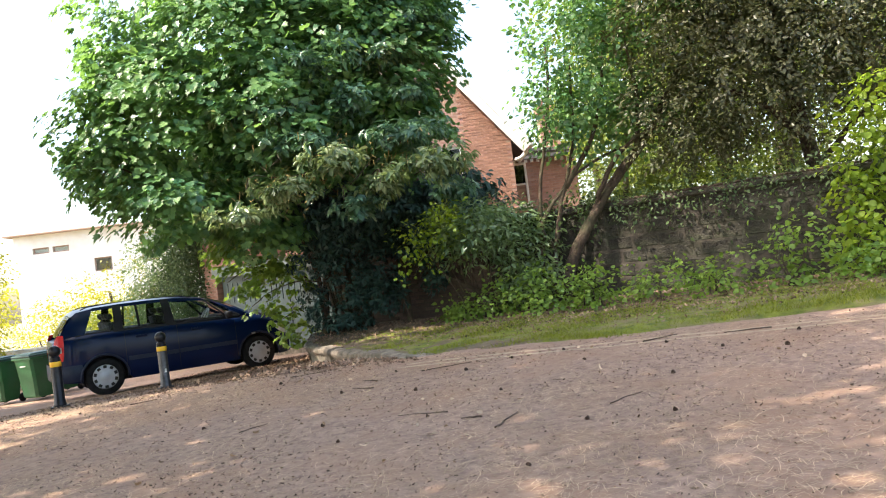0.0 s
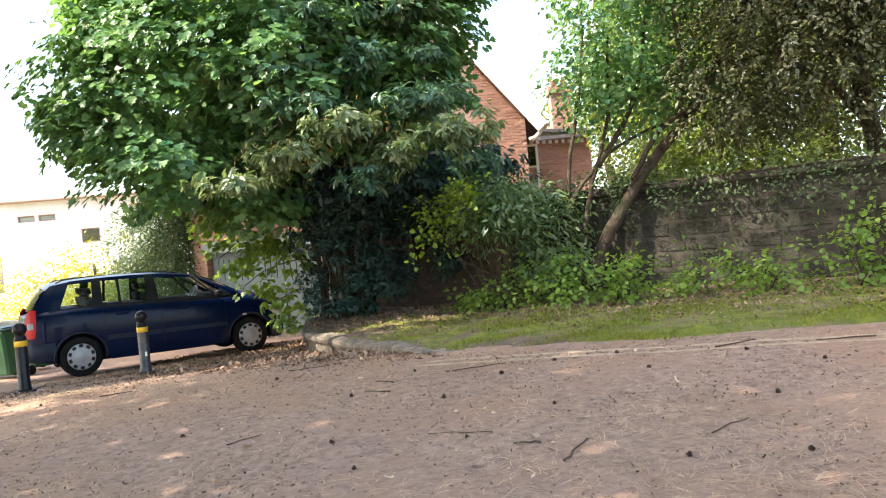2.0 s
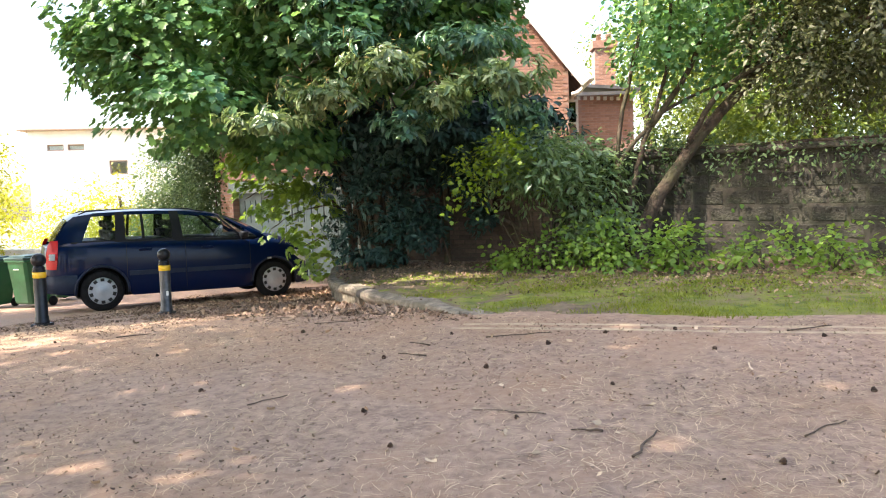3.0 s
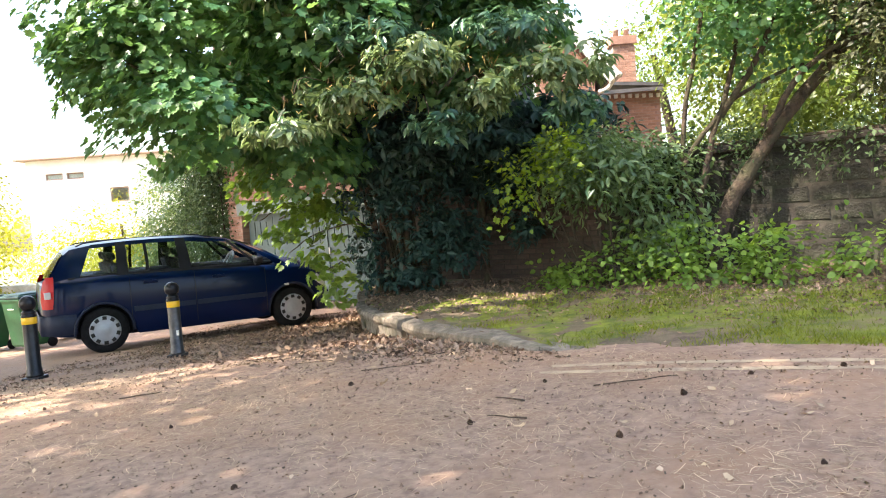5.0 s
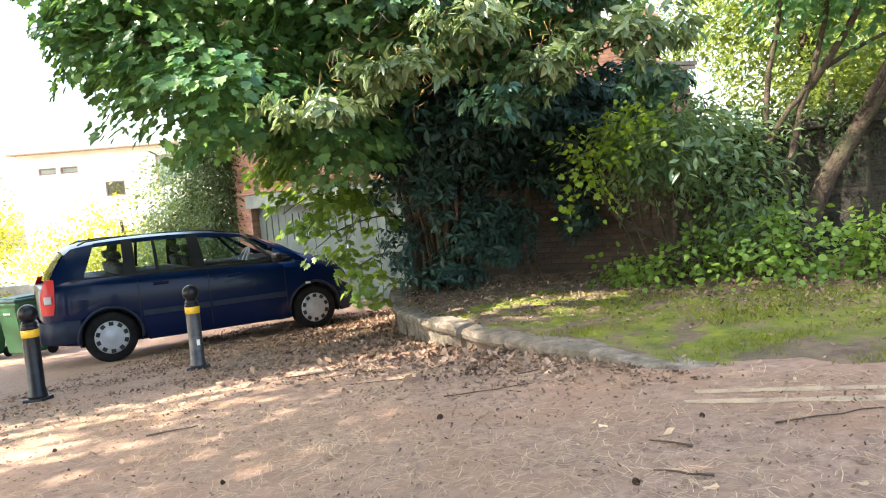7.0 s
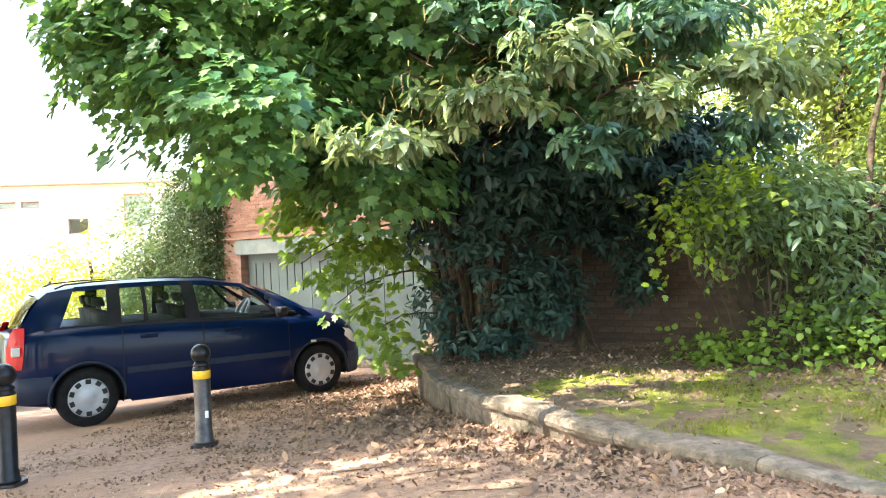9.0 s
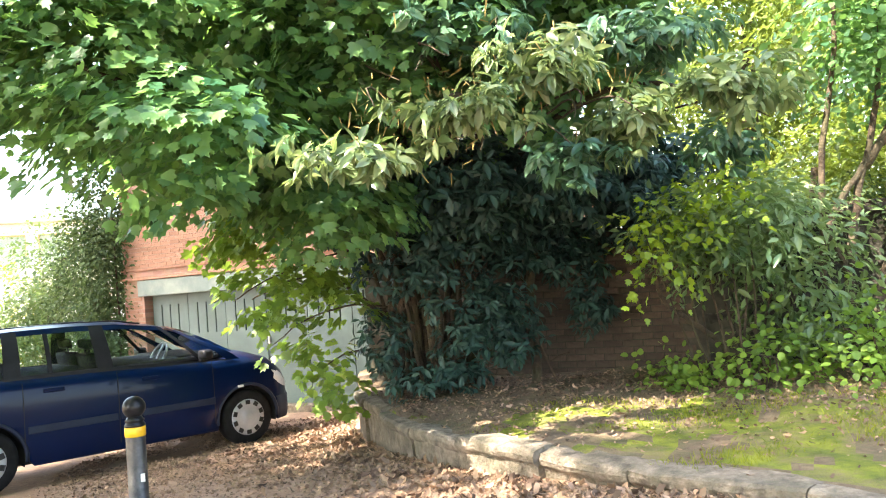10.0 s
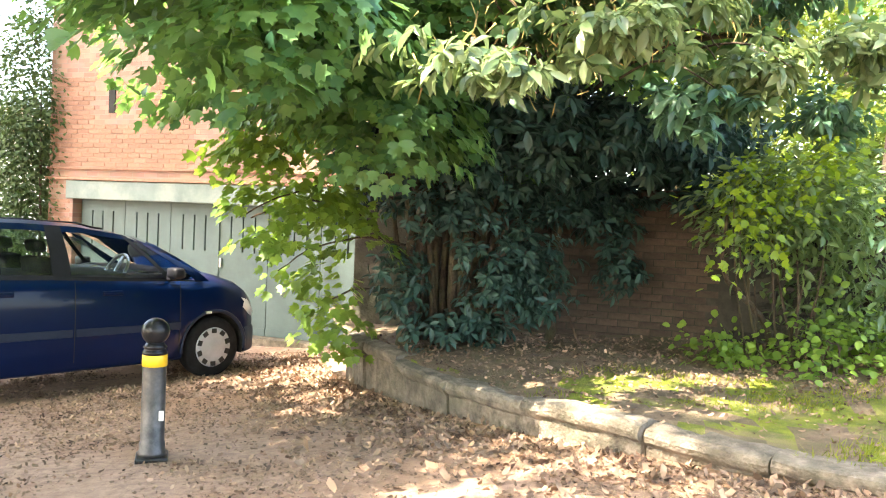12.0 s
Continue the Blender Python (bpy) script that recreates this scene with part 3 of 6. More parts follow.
# ---- walls and house ----


def local_box(name, s0, s1, d0, d1, z0, z1, mat, parent=None, bevel=0.0, label="", m=FRONT):
    bm = box(bmesh.new(), s0, s1, d0, d1, z0, z1, bevel)
    bmesh.ops.transform(bm, matrix=m, verts=bm.verts)
    return part(name, bm, mat, parent, label)


def build_stone_wall():
    wall = thing("wall_stone", Matrix(), "old squared mossy stone garden wall, tree shade put into its dark colour, with ivy along its top", "wall", kind="structure")
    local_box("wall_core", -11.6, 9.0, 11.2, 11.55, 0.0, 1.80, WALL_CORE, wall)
    bm = bmesh.new()
    box(bm, -11.6, 9.0, 11.12, 11.62, 1.80, 1.88, 0.02)
    bmesh.ops.transform(bm, matrix=FRONT, verts=bm.verts)
    part("coping", bm, WALL_CORE, wall)
    return wall


stone_wall = build_stone_wall()


def sash_window(name, s0, s1, d, z0, z1, label="", parent=None, m=FRONT):
    """A white sash window set in a wall's front."""
    bm = bmesh.new()
    t = 0.07
    for a in ((s0, s0 + t, z0, z1), (s1 - t, s1, z0, z1), (s0 + t, s1 - t, z1 - t, z1), (s0 + t, s1 - t, z0, z0 + t)):
        box(bm, a[0], a[1], d - 0.02, d + 0.10, a[2], a[3], 0.006)
    bmesh.ops.transform(bm, matrix=m, verts=bm.verts)
    w = part(name, bm, WHITE_PAINT, parent)
    if parent is None:
        tagged(w, label, "window", kind="structure")
    mid = (z0 + z1) / 2
    local_box("meeting_rail", s0 + t, s1 - t, d + 0.01, d + 0.06, mid - 0.03, mid + 0.03, WHITE_PAINT, w, m=m)
    local_box("pane", s0 + t, s1 - t, d + 0.05, d + 0.058, z0 + t, mid - 0.03, PANE, w, m=m)
    local_box("pane", s0 + t, s1 - t, d + 0.03, d + 0.038, mid + 0.03, z1 - t, PANE, w, m=m)
    local_box("window_sill", s0 - 0.06, s1 + 0.06, d - 0.07, d - 0.022, z0 - 0.08, z0, WHITE_PAINT, w, 0.01, m=m)
    return w


HERE = Matrix()
EAVE_X, EAVE_Z, PITCH, HOUSE_Y = 2.75, 4.15, 1.27, 21.0


def roof_line(x):
    """Height of the roof's underside over the gable front."""
    return EAVE_Z + PITCH * min(EAVE_X - x, x + 4.55)


def build_house():
    house = thing("brick_house", Matrix(), "red brick house with steep gable, white bargeboards and slate roof", "house")
    d, th = HOUSE_Y, 0.3
    wl, wr, wz0, wz1 = -0.25, 0.93, 2.75, 4.40
    xl, xr = -4.1, 2.3
    top = lambda x: roof_line(x) - 0.02
    bm = bmesh.new()

    def prism(pts, d0, d1):
        a = [bm.verts.new((s, d0, z)) for s, z in pts]
        b = [bm.verts.new((s, d1, z)) for s, z in pts]
        bm.faces.new(a)
        bm.faces.new(b[::-1])
        for i in range(len(pts)):
            j = (i + 1) % len(pts)
            bm.faces.new((a[i], b[i], b[j], a[j]))

    prism([(xr, -0.8), (xr, top(xr)), (wr, top(wr)), (wr, -0.8)], d, d + th)
    prism([(wr, wz1), (wr, top(wr)), (wl, top(wl)), (wl, wz1)], d, d + th)
    prism([(wr, -0.8), (wr, wz0), (wl, wz0), (wl, -0.8)], d, d + th)
    prism([(wl, -0.8), (wl, top(wl)), (-0.9, top(-0.9)), (xl, top(xl)), (xl, -0.8)], d, d + th)
    bmesh.ops.remove_doubles(bm, verts=bm.verts, dist=0.0005)
    part("gable_wall", bm, BRICKWORK_HOUSE, house)
    part("side_wall", box(bmesh.new(), xr - 0.3, xr, d + th + 0.002, d + 8, -0.8, top(xr)), BRICKWORK_HOUSE, house)
    part("side_wall", box(bmesh.new(), xl, xl + 0.3, d + th + 0.002, d + 8, -0.8, top(xl)), BRICKWORK_HOUSE, house)
    part("room_back", box(bmesh.new(), wl - 0.6, wr + 0.6, d + 2.0, d + 2.1, 1.5, 5.5), DARK, house)
    sash_window("window", wl, wr, d + 0.06, wz0, wz1, "", house, HERE)
    # roof slopes
    ridge = Vector((-0.9, 0, roof_line(-0.9)))
    for foot in (Vector((EAVE_X, 0, EAVE_Z)), Vector((-4.55, 0, EAVE_Z))):
        bm = bmesh.new()
        along = ridge - foot
        nrm = Vector((-along.z, 0, along.x)).normalized() * 0.07
        if nrm.z < 0:
            nrm = -nrm
        pts = [Vector((q.x, y, q.z)) for q, y in ((foot, d - 0.42), (ridge, d - 0.42), (ridge, d + 8.3), (foot, d + 8.3))]
        a = [bm.verts.new(p) for p in pts]
        c = [bm.verts.new(p + nrm) for p in pts]
        bm.faces.new(a)
        bm.faces.new(c[::-1])
        for i in range(4):
            bm.faces.new((a[i], c[i], c[(i + 1) % 4], a[(i + 1) % 4]))
        part("roof", bm, SLATE, house)
        # white bargeboard, with a moulding proud of it, and the boarded underside
        slope = along.normalized()
        down = -nrm.normalized()
        for name, y0, y1, lo, hi in (("bargeboard", d - 0.48, d - 0.425, -0.05, 0.27), ("barge_moulding", d - 0.52, d - 0.483, -0.05, 0.05), ("soffit", d - 0.42, d - 0.003, 0.004, 0.03)):
            bm = bmesh.new()
            a, c = [], []
            for t in (-0.03, along.length):
                for o in (lo, hi):
                    q = foot + slope * t + down * o
                    a.append(bm.verts.new((q.x, y0, q.z)))
                    c.append(bm.verts.new((q.x, y1, q.z)))
            for ring in (a, c):
                bm.faces.new((ring[0], ring[1], ring[3], ring[2]))
            for i, j in ((0, 1), (1, 3), (3, 2), (2, 0)):
                bm.faces.new((a[i], a[j], c[j], c[i]))
            part(name, bm, WHITE_PAINT, house)
        for t in (0.35, 2.0, 3.7):
            p = foot + slope * t + down * 0.12
            part("roof_bracket", box(bmesh.new(), -0.07, 0.07, 0, 0.40, -0.08, 0.08, 0.012, Matrix.Translation((p.x, d - 0.42, p.z))), WHITE_PAINT, house)
    # curved white bracket under the eave's end, and the gutter
    pts = [(EAVE_X - 0.42 + 0.34 * math.sin(a), d - 0.3, EAVE_Z - 0.36 + 0.34 * (1 - math.cos(a))) for a in np.linspace(0, math.pi / 2, 9)]
    part("eave_bracket", tube(bmesh.new(), pts, [0.05] * 9, 8), WHITE_PAINT, house, smooth=True)
    part("gutter", tube(bmesh.new(), [(EAVE_X + 0.06, d - 0.4 + 0.5 * i, EAVE_Z - 0.02) for i in range(17)], [0.065] * 17, 10), WHITE_PAINT, house, smooth=True)
    return house


house = build_house()


def build_wing():
    wing = thing("brick_wing", Matrix(), "low brick wing behind the gable with a dentilled eave", "house")
    y = 24.0
    part("wall", box(bmesh.new(), 2.303, 4.6, y, y + 0.3, -0.8, 4.2), BRICKWORK_HOUSE, wing)
    bm = bmesh.new()
    a = [bm.verts.new(v) for v in ((2.31, y - 0.35, 4.42), (4.75, y - 0.35, 4.22), (4.75, y + 3.0, 4.42), (2.31, y + 3.0, 4.62))]
    c = [bm.verts.new(v.co + Vector((0, 0, 0.09))) for v in a]
    bm.faces.new(a)
    bm.faces.new(c[::-1])
    for i in range(4):
        bm.faces.new((a[i], c[i], c[(i + 1) % 4], a[(i + 1) % 4]))
    part("roof", bm, SLATE, wing)
    sash_window("window", 2.45, 3.0, y - 0.04, 2.7, 4.05, "", wing, HERE)
    for i in range(12):
        part("dentil", box(bmesh.new(), 2.4 + i * 0.19, 2.49 + i * 0.19, y - 0.09, y - 0.003, 4.06 - i * 0.008, 4.16 - i * 0.008), WHITE_PAINT, wing)
    part("eave_board", box(bmesh.new(), 2.31, 4.7, y - 0.34, y - 0.28, 4.12, 4.215), SLATE, wing)
    return wing


wing = build_wing()


def build_chimney():
    ch = thing("chimney", Matrix(), "tall red brick chimney stack with clay pots", "chimney")
    part("stack", box(bmesh.new(), 4.05, 4.72, 27.0, 27.6, 3.5, 6.05), BRICKWORK_HOUSE, ch)
    part("chimney_cap", box(bmesh.new(), 3.98, 4.79, 26.93, 27.67, 6.05, 6.3, 0.01), BRICK, ch)
    for x in (4.22, 4.55):
        part("chimney_pot", lathe(bmesh.new(), [(0.10, 0), (0.09, 0.2), (0.11, 0.22), (0.11, 0.28), (0.07, 0.28), (0.07, 0.1)], 14, Matrix.Translation((x, 27.3, 6.3))), MORTAR, ch, smooth=True)
    return ch


chimney = build_chimney()


def build_garage():
    g = thing("brick_garage", Matrix(), "two-storey red brick garage block with a wide painted lintel", "garage")
    d = 12.54
    s0, s1, so, sr, zt = -17.75, -11.75, -17.25, -11.95, 1.58
    floor = -0.75
    for q in ((s0, so, d, d + 0.35, floor, zt + 0.298), (sr, s1, d, d + 0.35, floor, zt + 0.298), (s0, -13.3, d, d + 0.35, zt + 0.30, 5.7), (-13.298, s1, d, d + 0.35, zt + 0.30, 3.4), (s0, s0 + 0.3, d + 0.352, d + 6, floor, 5.7), (s0, s1, d + 6.002, d + 6.3, floor, 3.4)):
        local_box("wall", *q, BRICKWORK_GARAGE, g)
    local_box("flat_roof", s0 - 0.1, -13.2, d - 0.1, d + 6.4, 5.702, 5.82, SLATE, g)
    local_box("flat_roof", -13.19, s1 + 0.1, d - 0.1, d + 6.4, 3.402, 3.5, SLATE, g)
    local_box("lintel", so - 0.12, sr + 0.12, d - 0.035, d + 0.2, zt, zt + 0.29, LINTEL_PAINT, g, 0.012)
    local_box("drip_ledge", s0 - 0.02, s1, d - 0.06, d - 0.003, zt + 0.30, zt + 0.345, BRICK, g, 0.01)
    local_box("drip_ledge", s0 - 0.02, s1, d - 0.045, d - 0.003, zt + 0.47, zt + 0.51, BRICK, g, 0.008)
    # folding timber doors
    doors = thing("garage_doors", Matrix(), "closed grey-green timber garage doors with vertical slots along the top", "garage door", kind="structure")
    edges = [so + 0.02 + i * (sr - so - 0.04) / 6 for i in range(7)]
    zb = -0.40
    for i in range(6):
        a, b = edges[i] + 0.006, edges[i + 1] - 0.006
        w = (b - a)
        slots = [a + w * f for f in (0.26, 0.5, 0.74)]
        bm = bmesh.new()
        z0, z1 = zt - 0.72, zt - 0.18
        cuts = [a] + [v for s in slots for v in (s - 0.014, s + 0.014)] + [b]
        box(bm, a, b, d + 0.17, d + 0.21, zb + 0.03, z0)
        box(bm, a, b, d + 0.17, d + 0.21, z1, zt + 0.02)
        for k in range(0, len(cuts), 2):
            box(bm, cuts[k], cuts[k + 1], d + 0.17, d + 0.21, z0, z1)
        bmesh.ops.transform(bm, matrix=FRONT, verts=bm.verts)
        leaf = part("door_leaf", bm, GARAGE_PAINT, doors)
        for s in slots:
            local_box("slot_backing", s - 0.03, s + 0.03, d + 0.215, d + 0.225, z0 - 0.02, z1 + 0.02, DARK, leaf)
        local_box("bottom_rail", a, b, d + 0.155, d + 0.17, zb + 0.03, zb + 0.14, GARAGE_PAINT, leaf)
    local_box("door_stop", edges[3] - 0.03, edges[3] + 0.03, d + 0.145, d + 0.168, zb + 0.15, zt - 0.02, GARAGE_PAINT, doors)
    local_box("latch", edges[3] + 0.05, edges[3] + 0.09, d + 0.13, d + 0.17, 0.62, 0.76, CHROME, doors, 0.005)
    local_box("threshold", so, sr, d - 0.05, d + 0.3, -0.75, zb + 0.02, KERB, g)
    local_box("garage_inside", so, sr, d + 0.8, d + 0.9, -0.6, 2.0, DARK, g)
    # a raised near-black plate stands for a narrow dark slit in the brick
    local_box("wall_vent", -16.57, -16.45, d - 0.02, d - 0.003, 2.95, 3.45, DARK, g)
    return g


garage = build_garage()

# ---- things on the forecourt ----


def build_car(m):
    """A people carrier: x forward from the rear bumper, y to its left, z up."""
    car = thing("people_carrier", m, "dark blue people carrier parked on the forecourt before the garage", "car")
    L, XR, XF, R = 4.30, 0.76, 3.45, 0.315

    def interp(table):
        xs, vs = [a for a, _ in table], [b for _, b in table]
        return lambda x: float(np.interp(x, xs, vs))

    half = interp([(0.0, 0.60), (0.06, 0.70), (0.25, 0.80), (0.6, 0.855), (1.5, 0.87), (2.8, 0.87), (3.5, 0.85), (3.9, 0.79), (4.15, 0.68), (4.25, 0.58), (4.3, 0.46)])
    belt = interp([(0.0, 0.93), (0.3, 0.99), (1.0, 1.0), (2.0, 0.985), (3.0, 0.95), (3.3, 0.945), (3.55, 0.93), (3.85, 0.86), (4.1, 0.76), (4.22, 0.68), (4.3, 0.58)])
    sill = interp([(0.0, 0.36), (0.12, 0.29), (0.5, 0.25), (1.2, 0.22), (3.0, 0.22), (3.9, 0.22), (4.2, 0.26), (4.3, 0.34)])
    crownz = interp([(0.0, 0.0), (3.2, 0.0), (3.35, 0.07), (3.6, 0.075), (4.0, 0.06), (4.3, 0.02)])

    def low(x):
        z = sill(x)
        for c in (XR, XF):
            r = R + 0.055
            if abs(x - c) < r:
                z = max(z, 0.315 + math.sqrt(r * r - (x - c) ** 2))
        return z

    xs = sorted(set([0, 0.02, 0.06, 0.12, 0.2, 0.3, 3.3, 3.9, 4.0, 4.1, 4.18, 4.24, 4.28, 4.3] + [round(v, 3) for c in (XR, XF) for v in c + (R + 0.055) * np.sin(np.linspace(-math.pi / 2, math.pi / 2, 17))] + [round(v, 3) for v in np.arange(1.2, 3.1, 0.19)]))
    bm = bmesh.new()
    rings = []
    for x in xs:
        w, b, lo = half(x), belt(x), low(x)
        mid = max(0.62, lo + 0.02)
        ring = [(0.0, lo + 0.02), (w * 0.72, lo + 0.015), (w - 0.035, lo), (w - 0.012, lo + 0.03), (w, (lo + mid) / 2), (w, mid), (w - 0.004, mid + (b - mid) * 0.4), (w - 0.02, mid + (b - mid) * 0.75), (w - 0.05, b), (w * 0.75, b + crownz(x) * 0.7 + 0.004), (w * 0.4, b + crownz(x) + 0.004), (0, b + crownz(x) + 0.01)]
        rings.append([bm.verts.new((x, -y, z)) for y, z in ring] + [bm.verts.new((x, y, z)) for y, z in ring[-2:0:-1]])
    n = len(rings[0])
    for a, b in zip(rings, rings[1:]):
        for k in range(n):
            bm.faces.new((a[k], a[(k + 1) % n], b[(k + 1) % n], b[k]))
    bm.faces.new(rings[0][::-1])
    bm.faces.new(rings[-1])
    body = part("body", bm, CAR_BLUE, car, smooth=True)
    # greenhouse: belt to roof
    rz = interp([(0.10, 1.0), (0.28, 1.40), (0.42, 1.55), (0.7, 1.605), (1.3, 1.635), (1.9, 1.63), (2.3, 1.59), (2.6, 1.52), (2.9, 1.38), (3.2, 1.17), (3.42, 1.0)])
    rw = interp([(0.1, 0.60), (0.4, 0.60), (0.9, 0.625), (2.2, 0.63), (2.8, 0.64), (3.42, 0.70)])

    def skin(xb, xt, v, out=0.0):
        """A point of the side: from the belt at xb (v=0) to the roof's edge at xt (v=1)."""
        x = xb + (xt - xb) * v
        yb, zb, yt, zt = half(xb) - 0.05, belt(xb), rw(xt), rz(xt) - 0.05
        bow = 0.03 * math.sin(math.pi * v)
        return (x, -(yb + (yt - yb) * v + bow + out), zb + (zt - zb) * v)

    def panel(name, b0, b1, t0, t1, v0, v1, mat, out, parent, thick=0.012):
        for sgn in (1, -1):
            bm = bmesh.new()
            grid = [[], []]
            for j in range(7):
                v = v0 + (v1 - v0) * j / 6
                for i in range(5):
                    u = i / 4
                    for lay, o in ((0, out), (1, out - thick)):
                        p = skin(b0 + (b1 - b0) * u, t0 + (t1 - t0) * u, v, o)
                        grid[lay].append(bm.verts.new((p[0], p[1] * sgn, p[2])))
            for lay in (0, 1):
                for j in range(6):
                    for i in range(4):
                        q = [grid[lay][j * 5 + i], grid[lay][j * 5 + i + 1], grid[lay][(j + 1) * 5 + i + 1], grid[lay][(j + 1) * 5 + i]]
                        bm.faces.new(q)
            ob = part(name, bm, mat, parent, smooth=True)
            if mat is GLASS:
                ob.visible_shadow = False

    # pillars and glass, from the rear forward: belt x from, to; roof x from, to
    panel("rear_pillar", 0.08, 0.50, 0.33, 0.68, 0.0, 1.0, CAR_BLUE, 0.0, car)
    panel("rear_quarter_glass", 0.50, 0.97, 0.68, 1.0, 0.06, 0.90, GLASS, -0.01, car)
    panel("pillar", 0.97, 1.12, 1.0, 1.13, 0.0, 1.0, CAR_TRIM, 0.0, car)
    panel("rear_door_glass", 1.12, 1.82, 1.13, 1.80, 0.06, 0.90, GLASS, -0.01, car)
    panel("glass_divider", 1.36, 1.40, 1.36, 1.40, 0.06, 0.9, CAR_TRIM, 0.0, car)
    panel("pillar", 1.82, 1.98, 1.80, 1.94, 0.0, 1.0, CAR_TRIM, 0.0, car)
    panel("front_door_glass", 1.98, 2.92, 1.94, 2.50, 0.06, 0.90, GLASS, -0.01, car)
    panel("pillar", 2.92, 2.97, 2.50, 2.56, 0.0, 1.0, CAR_TRIM, 0.0, car)
    panel("front_quarter_glass", 2.97, 3.26, 2.56, 2.66, 0.06, 0.86, GLASS, -0.01, car)
    panel("windscreen_pillar", 3.24, 3.40, 2.62, 2.74, 0.0, 1.02, CAR_BLUE, 0.004, car)
    panel("window_rail", 0.50, 2.97, 0.68, 2.54, 0.90, 1.02, CAR_BLUE, 0.0, car)
    panel("belt_strip", 0.36, 3.3, 0.36, 3.3, -0.02, 0.035, CAR_TRIM, 0.008, car)
    # roof
    bm = bmesh.new()
    grid = []
    rx = [0.33, 0.38, 0.45, 0.6, 0.8, 1.1, 1.4, 1.7, 2.0, 2.3, 2.5, 2.64]
    for x in rx:
        for k in range(9):
            f = k / 4 - 1
            grid.append(bm.verts.new((x, rw(x) * f, rz(x) - 0.055 * abs(f) ** 3)))
    for j in range(len(rx) - 1):
        for i in range(8):
            bm.faces.new((grid[j * 9 + i], grid[j * 9 + i + 1], grid[(j + 1) * 9 + i + 1], grid[(j + 1) * 9 + i]))
    part("roof", bm, CAR_BLUE, car, smooth=True)
    for sgn in (1, -1):
        bm = tube(bmesh.new(), [(x, sgn * (rw(x) - 0.05), rz(x) + (0.012 if 0.55 < x < 2.25 else -0.02)) for x in (0.5, 0.6, 0.9, 1.3, 1.7, 2.1, 2.25, 2.35)], [0.012] * 8, 8)
        part("roof_rail", bm, CAR_TRIM, car, smooth=True)
    # windscreen and rear window
    for name, xs2 in (("windscreen", [(2.64, 1.0), (2.85, 1.0), (3.1, 1.0), (3.38, 1.0)]), ("rear_window", [(0.11, 1.0), (0.18, 1.0), (0.26, 1.0), (0.34, 1.0)])):
        bm = bmesh.new()
        grid = []
        for x, _ in xs2:
            for k in range(7):
                f = k / 3 - 1
                bulge = 0.06 * (1 - f * f) * (1 if name == "windscreen" else -0.6)
                grid.append(bm.verts.new((x + bulge, (rw(x) if name == "windscreen" else 0.6) * f * 0.99, rz(x) - 0.02)))
        for j in range(3):
            for i in range(6):
                bm.faces.new((grid[j * 7 + i], grid[j * 7 + i + 1], grid[(j + 1) * 7 + i + 1], grid[(j + 1) * 7 + i]))
        part(name, bm, GLASS, car, smooth=True).visible_shadow = False
    # trim: bumpers, side strip, arches
    for name, x0, x1, z0, z1, mat in (("rear_bumper", -0.04, 0.42, 0.30, 0.58, CAR_BUMPER), ("front_bumper", 3.86, 4.36, 0.22, 0.50, CAR_BUMPER)):
        bm = bmesh.new()
        rows = []
        pts = [x0 + (x1 - x0) * k / 10 for k in range(11)]
        for z, o in ((z0, -0.01), (z0 + 0.03, 0.022), ((z0 + z1) / 2, 0.03), (z1 - 0.03, 0.026), (z1, -0.004)):
            ring = []
            side = [(x, half(min(max(x, 0), L)) + o) for x in (pts[::-1] if name == "rear_bumper" else pts)]
            for x, w in side:
                ring.append(bm.verts.new((x, -w, z)))
            for x, w in side[::-1]:
                ring.append(bm.verts.new((x, w, z)))
            rows.append(ring)
        for a, b in zip(rows, rows[1:]):
            for k in range(len(a) - 1):
                bm.faces.new((a[k], a[k + 1], b[k + 1], b[k]))
        part(name, bm, mat, car, smooth=True)
    for sgn in (1, -1):
        bm = bmesh.new()
        for x0, x1 in ((1.15, 1.985), (2.015, 3.05)):
            box(bm, x0, x1, sgn * 0.868 - 0.006, sgn * 0.868 + 0.012, 0.53, 0.60, 0.005)
        part("side_moulding", bm, CAR_BUMPER, car)
        for x, zz in ((1.30, 0.86), (2.25, 0.85)):
            bm = box(bmesh.new(), x, x + 0.19, sgn * 0.86 - 0.012, sgn * 0.86 + 0.022, zz, zz + 0.035, 0.01)
            part("door_handle", bm, CAR_BLUE, car)
        for x in (1.12, 2.0, 3.04):
            bm = bmesh.new()
            zs = [0.30, 0.5, 0.7, 0.86, 0.96]
            off = [0.003, 0.004, 0.003, -0.008, -0.032]
            pa = [bm.verts.new((x - 0.004, sgn * (half(x) + o), z)) for z, o in zip(zs, off)]
            pb = [bm.verts.new((x + 0.004, sgn * (half(x) + o), z)) for z, o in zip(zs, off)]
            for k in range(4):
                bm.faces.new((pa[k], pb[k], pb[k + 1], pa[k + 1]))
            part("door_gap", bm, DARK, car)
        # mirror
        bm = bmesh.new()
        box(bm, 2.86, 2.98, sgn * 0.95 - 0.085, sgn * 0.95 + 0.085, 0.98, 1.11, 0.035)
        box(bm, 2.90, 2.96, sgn * 0.86 - 0.05, sgn * 0.86 + 0.05, 0.96, 1.0, 0.01)
        part("wing_mirror", bm, CAR_TRIM, car, smooth=True)
        bm = box(bmesh.new(), 3.33, 3.40, sgn * 0.862 - 0.006, sgn * 0.862 + 0.01, 0.66, 0.685, 0.004)
        part("side_repeater", bm, CLEAR_LENS, car)
        # tail lamp
        bm = bmesh.new()
        pa, pb = [], []
